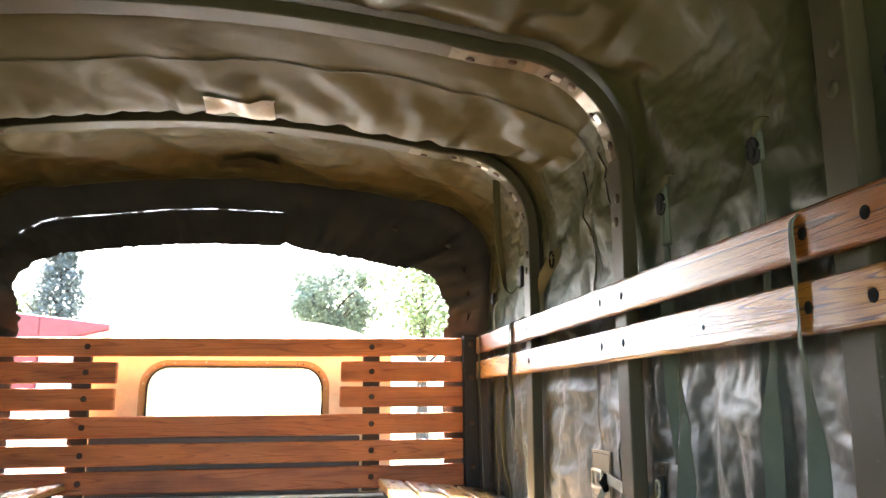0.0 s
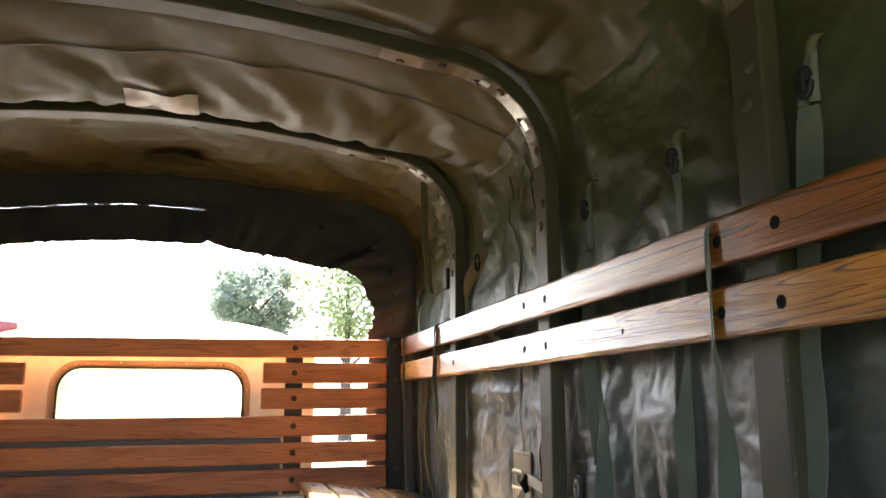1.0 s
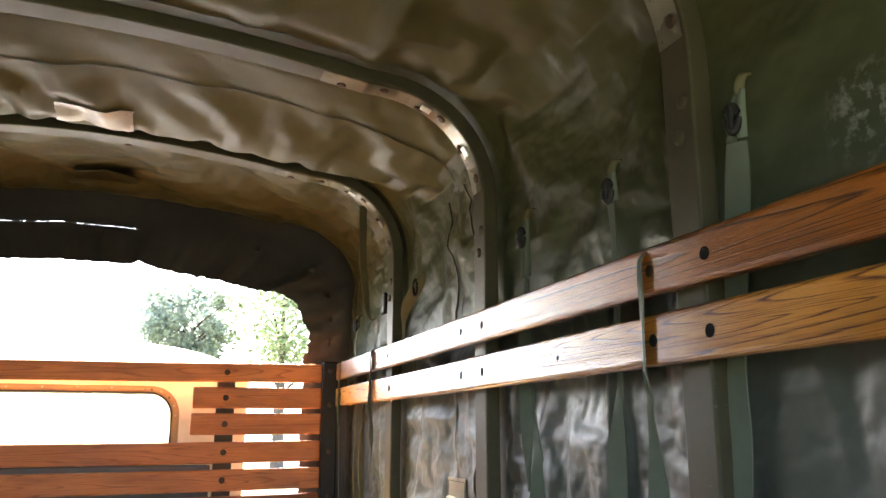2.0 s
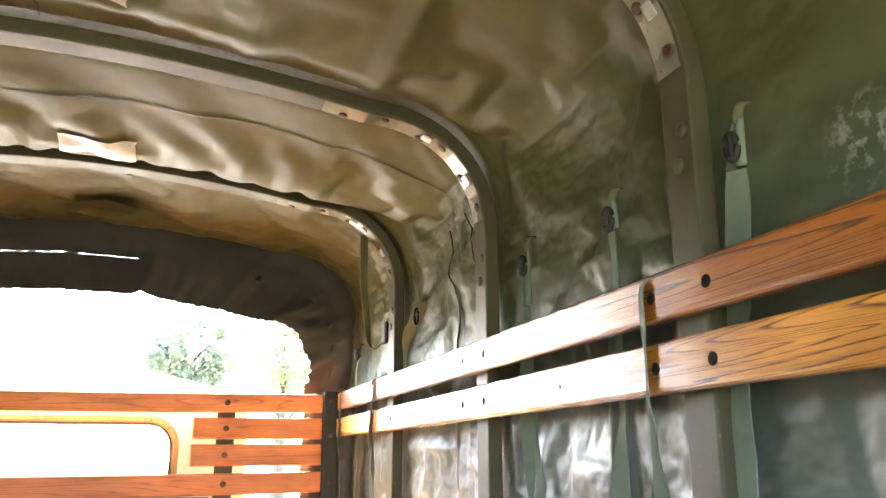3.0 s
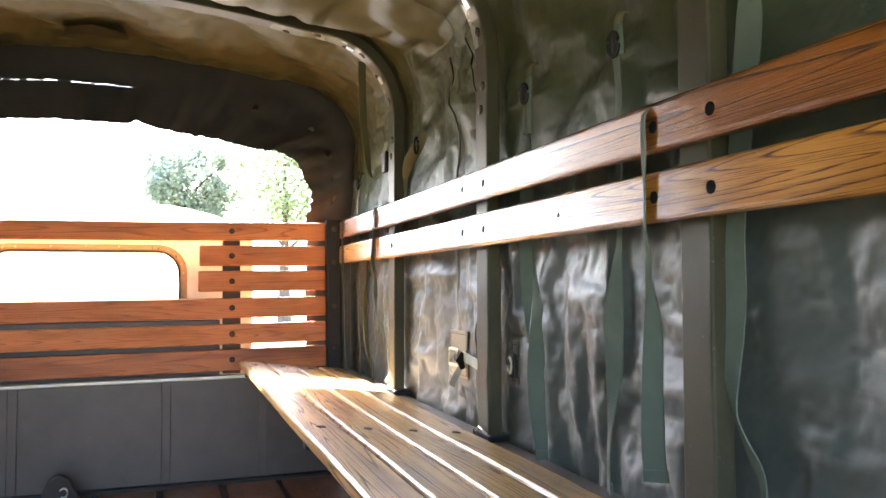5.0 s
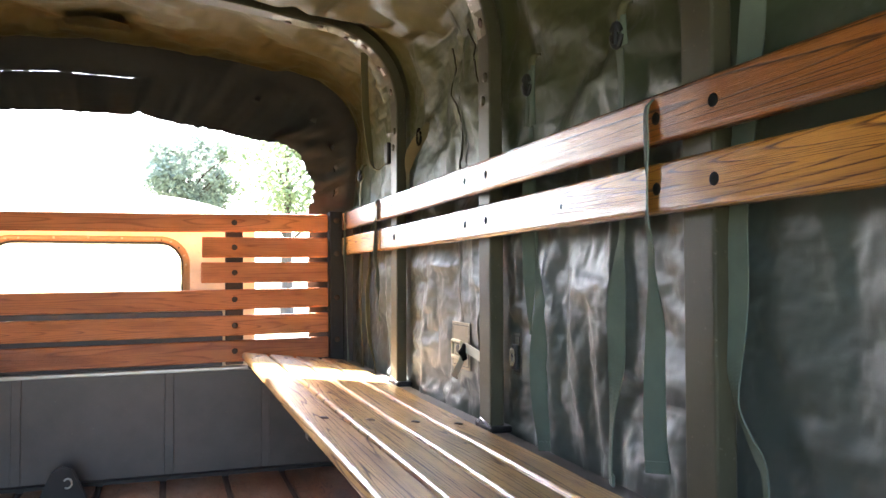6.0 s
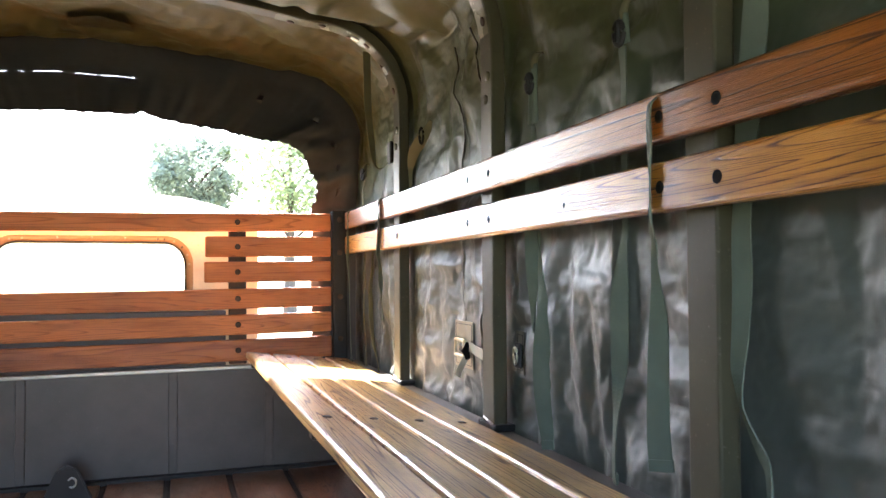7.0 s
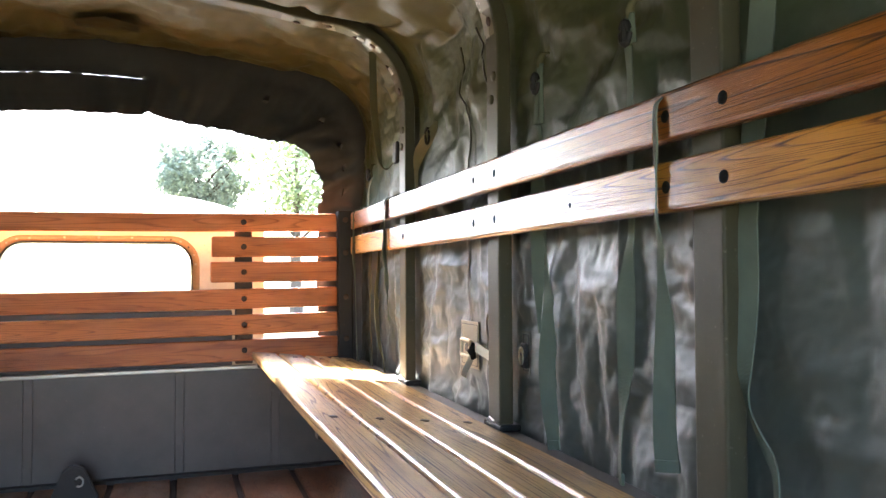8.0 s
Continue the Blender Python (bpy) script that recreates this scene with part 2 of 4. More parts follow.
def cover_canvas():
    """Coated canvas: matt and olive overhead, cooler and rubbed shiny down the walls."""
    m = cloth("coated olive canvas", (0.086, 0.077, 0.031), (0.122, 0.110, 0.049), 0.45, 0.5, 900.0, 0.0012)
    nodes, links = m.node_tree.nodes, m.node_tree.links
    b = nodes["Principled BSDF"]
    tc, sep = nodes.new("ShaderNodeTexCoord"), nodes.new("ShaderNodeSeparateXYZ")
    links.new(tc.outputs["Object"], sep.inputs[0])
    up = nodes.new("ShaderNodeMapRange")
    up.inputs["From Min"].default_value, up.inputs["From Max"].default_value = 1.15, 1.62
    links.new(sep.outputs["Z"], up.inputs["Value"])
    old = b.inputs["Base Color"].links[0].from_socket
    # bluer low on the walls, greener above, towards the roof
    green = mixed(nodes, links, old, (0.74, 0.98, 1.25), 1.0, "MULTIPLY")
    by_height = nodes.new("ShaderNodeMapRange")
    by_height.inputs["From Min"].default_value, by_height.inputs["From Max"].default_value = 0.90, 1.22
    links.new(sep.outputs["Z"], by_height.inputs["Value"])
    cool = mixed(nodes, links, mixed(nodes, links, old, (0.64, 0.85, 1.7), 1.0, "MULTIPLY"), green, by_height.outputs["Result"])
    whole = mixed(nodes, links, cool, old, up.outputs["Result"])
    # a dusty scuff on the wall above the boards
    away = nodes.new("ShaderNodeVectorMath")
    away.operation = "DISTANCE"
    away.inputs[1].default_value = (1.12, 0.615, 1.175)
    links.new(tc.outputs["Object"], away.inputs[0])
    near = nodes.new("ShaderNodeMapRange")
    near.inputs["From Min"].default_value, near.inputs["From Max"].default_value = 0.075, 0.015
    links.new(away.outputs["Value"], near.inputs["Value"])
    dust = noise_node(nodes, links, tc.outputs["Object"], 42.0, 4.0, 0.65)
    spots = ramp(nodes, [(0.50, (0, 0, 0)), (0.66, (0.75, 0.75, 0.75))])
    links.new(dust.outputs["Fac"], spots.inputs["Fac"])
    both = nodes.new("ShaderNodeMath")
    both.operation = "MULTIPLY"
    links.new(near.outputs["Result"], both.inputs[0])
    links.new(spots.outputs["Color"], both.inputs[1])
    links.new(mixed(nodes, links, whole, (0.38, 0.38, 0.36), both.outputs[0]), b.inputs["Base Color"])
    was = b.inputs["Roughness"].links[0].from_socket
    sheen = nodes.new("ShaderNodeMath")
    sheen.operation = "MULTIPLY"
    links.new(was, sheen.inputs[0])
    links.new(sheen.outputs[0], b.inputs["Roughness"])
    rubbed = nodes.new("ShaderNodeMapRange")            # rubbed by backs and loads below the rails
    rubbed.inputs["From Min"].default_value, rubbed.inputs["From Max"].default_value = 0.93, 1.16
    links.new(sep.outputs["Z"], rubbed.inputs["Value"])
    links.new(span(nodes, links, rubbed.outputs["Result"], 1.10, 1.05), sheen.inputs[1])
    links.new(span(nodes, links, rubbed.outputs["Result"], 0.95, 0.12), b.inputs["Specular IOR Level"])
    b.inputs["Coat Roughness"].default_value = 0.34
    # crisp crease lines pressed into the coating
    turned = nodes.new("ShaderNodeMapping")
    turned.inputs["Rotation"].default_value, turned.inputs["Scale"].default_value = (0.5, 0.4, 0.6), (1.0, 0.6, 0.8)
    links.new(tc.outputs["Object"], turned.inputs["Vector"])
    press = noise_node(nodes, links, turned.outputs["Vector"], 5.5, 2.5, 0.5, 0.5)
    middle = nodes.new("ShaderNodeMath")
    middle.operation = "SUBTRACT"
    middle.inputs[1].default_value = 0.5
    links.new(press.outputs["Fac"], middle.inputs[0])
    ridge = nodes.new("ShaderNodeMath")
    ridge.operation = "ABSOLUTE"
    links.new(middle.outputs[0], ridge.inputs[0])
    creases = nodes.new("ShaderNodeBump")
    creases.inputs["Strength"].default_value, creases.inputs["Distance"].default_value = 0.5, 0.014
    links.new(ridge.outputs[0], creases.inputs["Height"])
    links.new(creases.outputs["Normal"], b.inputs["Normal"].links[0].from_node.inputs["Normal"])
    links.new(creases.outputs["Normal"], b.inputs["Coat Normal"])
    links.new(span(nodes, links, rubbed.outputs["Result"], 0.12, 0.0), b.inputs["Coat Weight"])
    return m


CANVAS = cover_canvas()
CURTAIN = cloth("dark curtain canvas", (0.046, 0.044, 0.043), (0.070, 0.066, 0.063), 0.5, 0.4, 900.0)
WEBBING = cloth("sage webbing", (0.112, 0.134, 0.100), (0.20, 0.225, 0.165), 0.7, 0.3, 1500.0, 0.0012)
WEBBING_OLD = cloth("olive webbing", (0.11, 0.10, 0.05), (0.17, 0.155, 0.08), 0.7, 0.3, 1500.0, 0.0012)
PATCH = cloth("tan canvas patch", (0.24, 0.205, 0.125), (0.33, 0.285, 0.18), 0.4, 0.6, 900.0, 0.002)
COTTON = cloth("pale cotton", (0.42, 0.41, 0.32), (0.55, 0.53, 0.43), 0.7, 0.3, 1500.0, 0.001)
SEAM = cloth("seam tape", (0.080, 0.076, 0.050), (0.12, 0.112, 0.075), 0.45, 0.5, 900.0)

GLASS, gn, gl, gb = material("window glass", 0.02)
gb.inputs["Transmission Weight"].default_value = 1.0
gb.inputs["IOR"].default_value = 1.08
gb.inputs["Base Color"].default_value = (0.66, 0.67, 0.54, 1)


def leaf_material(name, a, c):
    m, nodes, links, b = material(name, 0.55)
    g = nodes.new("ShaderNodeNewGeometry")
    r = ramp(nodes, [(0.0, a), (1.0, c)])
    links.new(g.outputs["Random Per Island"], r.inputs["Fac"])
    links.new(r.outputs["Color"], b.inputs["Base Color"])
    tr = nodes.new("ShaderNodeBsdfTranslucent")
    links.new(r.outputs["Color"], tr.inputs["Color"])
    mx = nodes.new("ShaderNodeMixShader")
    mx.inputs[0].default_value = 0.4
    links.new(b.outputs[0], mx.inputs[1])
    links.new(tr.outputs[0], mx.inputs[2])
    links.new(mx.outputs[0], nodes["Material Output"].inputs["Surface"])
    return m


LEAF = leaf_material("broad leaves", (0.16, 0.20, 0.16), (0.34, 0.38, 0.29))
LEAF_LIGHT = leaf_material("light leaves", (0.13, 0.17, 0.08), (0.27, 0.32, 0.15))
NEEDLE = leaf_material("fir needles", (0.11, 0.13, 0.125), (0.19, 0.22, 0.21))

GROUND, nn, ll, bb = material("dry grass and gravel", 0.9)
cc = stretched(nn, ll, (1, 1, 1), False)
g1, g2 = noise_node(nn, ll, cc, 0.15, 6.0, 0.65), noise_node(nn, ll, cc, 14.0, 5.0, 0.7)
gr = ramp(nn, [(0.3, (0.06, 0.085, 0.03)), (0.5, (0.12, 0.12, 0.065)), (0.7, (0.20, 0.18, 0.13))])
ll.new(mixed(nn, ll, g1.outputs["Color"], g2.outputs["Color"], 0.4), gr.inputs["Fac"])
ll.new(gr.outputs["Color"], bb.inputs["Base Color"])
bumped(nn, ll, bb, g2.outputs["Fac"], 0.6, 0.02)

# ---- building helpers ----
def mesh_of(name, bm, mat, smooth=False):
    me = bpy.data.meshes.new(name)
    bm.normal_update()
    bm.to_mesh(me)
    bm.free()
    me.materials.append(mat)
    if smooth:
        for p in me.polygons:
            p.use_smooth = True
    return me


def part(name, bm, mat, parent=None, label="", at=None, smooth=False):
    """Links a bmesh, or a mesh made before, as one object under a thing or part."""
    ob = new(name, bm if isinstance(bm, bpy.types.Mesh) else mesh_of(name, bm, mat, smooth))
    if parent is not None:
        ob.parent = parent
    if at is not None:
        ob.matrix_basis = at
    return tagged(ob, label)


def thing(name, label, category, group="", kind="", at=(0, 0, 0)):
    ob = new(name)
    ob.location = at
    ob.empty_display_size = 0.05
    return tagged(ob, label, category, group, kind)


def box(lo, hi, bevel=0.0, segments=2, bm=None):
    bm = bm or bmesh.new()
    made = bmesh.ops.create_cube(bm, size=1.0)["verts"]
    for v in made:
        v.co = Vector([lo[i] + (v.co[i] + 0.5) * (hi[i] - lo[i]) for i in range(3)])
    if bevel:
        edges = list({e for v in made for e in v.link_edges})
        bmesh.ops.bevel(bm, geom=edges, offset=bevel, segments=segments, profile=0.5, affect="EDGES")
    return bm


def plank_mesh(name, size, mat, bevel, cuts=0, bend=0.0):
    """A centred board with eased edges; bend lets its long sides wander by that many metres."""
    bm = box([-s / 2 for s in size], [s / 2 for s in size], bevel, 3)
    along = max(range(3), key=lambda i: size[i])
    if cuts:
        for k in range(1, cuts):
            at, no = [0, 0, 0], [0, 0, 0]
            at[along], no[along] = -size[along] / 2 + size[along] * k / cuts, 1
            bmesh.ops.bisect_plane(bm, geom=bm.verts[:] + bm.edges[:] + bm.faces[:], plane_co=at, plane_no=no)
        for v in bm.verts:
            n = noise.noise_vector((v.co[along] * 1.7 + len(name), size[0] * 31, 4.2))
            for i in range(3):
                if i != along:
                    v.co[i] += bend * n[i]
    return mesh_of(name, bm, mat, False)


def disc_bolt(radius, height, way):
    """A domed bolt head, its axis along way (0 x, 1 y, 2 z), pointing to minus for x and y."""
    bm = bmesh.new()
    n, rows = 12, [(1.0, 0.0), (1.0, 0.45), (0.72, 0.85), (0.3, 1.0)]
    rings = []
    for r, h in rows:
        ring = []
        for k in range(n):
            a = 2 * math.pi * k / n
            u, w = radius * r * math.cos(a), radius * r * math.sin(a)
            p = {0: (-h * height, u, w), 1: (u, -h * height, w), 2: (u, w, h * height)}[way]
            ring.append(bm.verts.new(p))
        rings.append(ring)
    for a, c in zip(rings, rings[1:]):
        for k in range(n):
            bm.faces.new((a[k], a[(k + 1) % n], c[(k + 1) % n], c[k]))
    bm.faces.new(rings[-1])
    bmesh.ops.recalc_face_normals(bm, faces=bm.faces)
    return bm


def tube(points, radius, sides=8, bm=None, taper=None, closed=False):
    bm = bm or bmesh.new()
    pts = [Vector(p) for p in points]
    rings = []
    for i, p in enumerate(pts):
        if closed:
            d = pts[(i + 1) % len(pts)] - pts[i - 1]
        else:
            d = pts[min(i + 1, len(pts) - 1)] - pts[max(i - 1, 0)]
        q = d.to_track_quat("Z", "Y")
        r = radius if taper is None else radius * taper[i]
        rings.append([bm.verts.new(p + q @ Vector((r * math.cos(2 * math.pi * k / sides), r * math.sin(2 * math.pi * k / sides), 0))) for k in range(sides)])
    pairs = list(zip(rings, rings[1:])) + ([(rings[-1], rings[0])] if closed else [])
    for a, c in pairs:
        for k in range(sides):
            bm.faces.new((a[k], a[(k + 1) % sides], c[(k + 1) % sides], c[k]))
    if not closed:
        bm.faces.new(rings[0][::-1])
        bm.faces.new(rings[-1])
    bmesh.ops.recalc_face_normals(bm, faces=bm.faces)
    return bm


def smooth_path(points, steps=8):
    """Catmull-Rom through the points (tuples of any length)."""
    P = [np.array(p, float) for p in points]
    P = [2 * P[0] - P[1]] + P + [2 * P[-1] - P[-2]]
    out = []
    for i in range(1, len(P) - 2):
        for k in range(steps):
            u = k / steps
            a, b, c, d = P[i - 1:i + 3]
            out.append(0.5 * (2 * b + (c - a) * u + (2 * a - 5 * b + 4 * c - d) * u * u + (3 * b - a - 3 * c + d) * u ** 3))
    out.append(P[-2])
    return out


def ribbon(points, thick=0.0022, steps=8, ripple=0.0, seed=0.0):
    """A webbing band. Each point: x, y, z, half width, turn (degrees about the upright; 0: its width runs along y)."""
    bm = bmesh.new()
    rows = []
    path = smooth_path(points, steps)
    for i, p in enumerate(path):
        c, h, a = Vector(p[:3]), p[3], radians(p[4])
        d = Vector(path[min(i + 1, len(path) - 1)][:3]) - Vector(path[max(i - 1, 0)][:3])
        d.normalize()
        w = Vector((math.sin(a), math.cos(a), 0))
        w = (w - d * w.dot(d)).normalized()
        n = d.cross(w).normalized()
        c = c + n * ripple * noise.noise((c.z * 11 + seed, c.y * 7, seed))
        rows.append([bm.verts.new(c + w * h * s + n * thick * 0.5 * f) for s, f in ((-1, -1), (0, -1.3), (1, -1), (1, 1), (0, 1.3), (-1, 1))])
    for a, b in zip(rows, rows[1:]):
        for k in range(6):
            bm.faces.new((a[k], a[(k + 1) % 6], b[(k + 1) % 6], b[k]))
    bm.faces.new(rows[0][::-1])
    bm.faces.new(rows[-1])
    bmesh.ops.recalc_face_normals(bm, faces=bm.faces)
    return bm


# ---- plan ----
CX = 0.09            # the truck's middle line
FRONT = 3.16         # inner face of the front rack
REAR = -0.95         # rear end of the bed; out of view, set back to hold off sky light
BED = 0.05           # top of the bed's floor
HALF = 1.022         # outer half width of the bows
BOWS = [2.43, 1.66, 0.89, 0.12, -0.65]
GROUND_Z = -1.10


def arch(out=0.0, n_corner=14, n_top=28, low=0.30):
    """The outer line of a bow in the x, z plane from left foot to right foot, moved outwards by out; x from the middle line."""
    side, zc, xt, zt, zm = HALF, 1.34, 0.70, 1.645, 1.708
    right = [(side, low + (zc - low) * k / 10) for k in range(10)]
    # the corner: a quarter of a super-ellipse that ends with the crown's slope
    for k in range(n_corner + 1):
        a = math.pi / 2 * k / n_corner
        right.append((xt + (side - xt) * max(0.0, math.cos(a)) ** 0.92, zc + (zt - zc) * math.sin(a) ** 0.92))
    for k in range(1, n_top // 2 + 1):
        u = 1 - k / (n_top // 2)
        right.append((xt * u, zm - (zm - zt) * u ** 1.8))
    pts = [(-x, z) for x, z in right] + [(x, z) for x, z in right[-2::-1]]
    P = np.array(pts)
    if out:
        T = np.gradient(P, axis=0)
        T /= np.linalg.norm(T, axis=1)[:, None]
        P = P + out * np.stack([-T[:, 1], T[:, 0]], 1)
    return P


# ---- setting: ground, bed ----
def ground_sheet():
    bm = bmesh.new()
    n, r = 48, 2500.0
    for i in range(n + 1):
        for j in range(n + 1):
            u, v = 2 * i / n - 1, 2 * j / n - 1
            x, y = r * u * abs(u) ** 2, r * v * abs(v) ** 2
            bm.verts.new((x, y, GROUND_Z + 0.05 * noise.noise((x * 0.2, y * 0.2, 0)) * min(1, max(0, (math.hypot(x, y) - 5) / 5))))
    bm.verts.ensure_lookup_table()
    for i in range(n):
        for j in range(n):
            a = i * (n + 1) + j
            bm.faces.new((bm.verts[a], bm.verts[a + n + 1], bm.verts[a + n + 2], bm.verts[a + 1]))
    return tagged(part("ground", bm, GROUND), "sunlit ground of dry grass and pale gravel", "ground", kind="structure")


ground_sheet()

# the closed underside of the truck, from the ground to the bed
tagged(part("truck_underside", box((CX - 0.95, REAR + 0.05, GROUND_Z - 0.02), (CX + 0.95, FRONT - 0.02, BED - 0.075), 0.01), CAB_DARK),
       "dark steel underside carrying the cargo bed", "truck bed", kind="structure")

floor = tagged(part("floor", box((CX - 0.985, REAR, BED - 0.07), (CX + 0.985, FRONT + 0.01, BED - 0.022)), STEEL_DARK),
               "worn wooden plank floor with dark steel strips", "floor", kind="structure")


def side_panel(name, side):
    x0 = CX + side * 0.995
    bm = box((min(x0, x0 + side * 0.02), REAR, BED - 0.07), (max(x0, x0 + side * 0.02), FRONT + 0.02, 0.44), 0.003)
    ob = tagged(part(name, bm, STEEL_OLIVE), "olive-painted steel side of the cargo bed", "truck bed", kind="structure")
    rim = box((min(x0 - side * 0.02, x0 + side * 0.03), REAR, 0.441), (max(x0 - side * 0.02, x0 + side * 0.03), FRONT + 0.02, 0.462), 0.006)
    part("rim", rim, STEEL_OLIVE, ob)
    return ob


side_panel("bed_side_east", 1)
side_panel("bed_side_west", -1)

headboard = tagged(part("headboard", box((CX - 0.99, FRONT + 0.004, BED - 0.07), (CX + 0.99, FRONT + 0.022, 0.445), 0.002), STEEL_OLIVE),
                   "dull painted steel panel closing the front of the bed", "truck bed", kind="structure")
part("worn_edge", box((CX - 0.985, FRONT - 0.012, 0.446), (CX + 0.985, FRONT + 0.024, 0.462), 0.004), STEEL_EDGE, headboard, "bare bright metal edge",
     at=pose(0.63, 0, 0.455, 0, -0.35, 0) @ pose(-0.63, 0, -0.455))
rib = mesh_of("rib", box((-0.017, -0.0065, BED - 0.02), (0.017, 0.0, 0.444), 0.003), STEEL_OLIVE)
for x in (-0.62, -0.22, 0.30, 0.66):
    part("rib", rib, STEEL_OLIVE, headboard, at=pose(CX + x, FRONT + 0.0035, 0))
part("angle_strip", box((CX - 0.98, FRONT - 0.03, BED - 0.018), (CX + 0.98, FRONT + 0.003, BED + 0.012), 0.004), STEEL_DARK, headboard)


# ---- rear end: unseen canvas wall with wide doorway, added to hold back light ----
def rear_wall():
    end = arch(-0.002, 14, 28, 0.47)
    D = np.array([(-0.78, 0.47), (-0.78, 1.22), (-0.70, 1.42), (-0.50, 1.50), (0.50, 1.50), (0.70, 1.42), (0.78, 1.22), (0.78, 0.47)])
    run = np.concatenate([[0], np.cumsum(np.linalg.norm(np.diff(D, axis=0), axis=1))])
    even = np.linspace(0, run[-1], len(end))
    dx, dz = np.interp(even, run, D[:, 0]), np.interp(even, run, D[:, 1])
    bm = bmesh.new()
    rows = [[bm.verts.new((CX + x + (a - x) * u, REAR + 0.02 + 0.02 * noise.noise((x * 6, u * 2, z * 5)) * math.sin(math.pi * u), z + (b - z) * u)) for u in np.linspace(0, 1, 9)]
            for (x, z), a, b in zip(end, dx, dz)]
    for a, b in zip(rows, rows[1:]):
        for k in range(8):
            bm.faces.new((a[k], a[k + 1], b[k + 1], b[k]))
    bmesh.ops.solidify(bm, geom=bm.faces[:], thickness=0.004)
    bmesh.ops.recalc_face_normals(bm, faces=bm.faces)
    tagged(part("wall_rear_added", bm, CURTAIN, smooth=True), "unseen dark canvas wall with a wide doorway, added to cut light", "canvas wall", kind="structure")


rear_wall()


# ---- front rack ----
def front_rack():
    rack = thing("front_rack", "reddish varnished oak slat rack at the front of the bed", "slat rack")
    rows = [(1.0235, 0.073), (0.926, 0.081), (0.8265, 0.081), (0.7215, 0.079), (0.6195, 0.079), (0.5195, 0.084)]
    left, right = -0.815, 1.0
    bolts = disc_bolt(0.0115, 0.004, 1)
    bolt = mesh_of("bolt", bolts, RUST, True)
    for i, (z, h) in enumerate(rows):
        spans = [(left, right)] if i not in (1, 2) else [(left, -0.337 - 0.003 * i), (0.507 - 0.004 * (i - 1), right)]
        for a, c in spans:
            me = plank_mesh("slat", (c - a, 0.026, h), RACK_OAK, 0.006, 10, 0.0022)
            slat = part("slat", me, RACK_OAK, rack, at=pose((a + c) / 2, FRONT + 0.013, z, 0, 0, 0))
            for bx in (-0.452, 0.629):
                if a < bx < c:
                    part("bolt", bolt, RUST, slat, at=pose(bx - (a + c) / 2, -0.0125, 0))
    for x in (-0.475, 0.63):
        part("batten", box((x - 0.034, FRONT + 0.0275, 0.463), (x + 0.034, FRONT + 0.055, 1.06), 0.004), RUST, rack, "dark vertical steel batten")
    for side in (-1, 1):
        x0, x1 = sorted((CX + side * 0.913, CX + side * 0.973))
        post = part("corner_post", box((x0, FRONT - 0.014, 0.463), (x1, FRONT + 0.045, 1.072), 0.006), STEEL_DARK, rack, "dark steel corner post")
        for z in (0.55, 0.72, 0.9, 1.035):
            part("bolt", bolt, RUST, post, at=pose((x0 + x1) / 2, FRONT - 0.0135, z))
    # the whole rack leans a little out of level
    rack.matrix_basis = pose(0.63, FRONT, 0.75, 0, -0.5, 0) @ pose(-0.63, -FRONT, -0.75)
    return rack


front_rack()


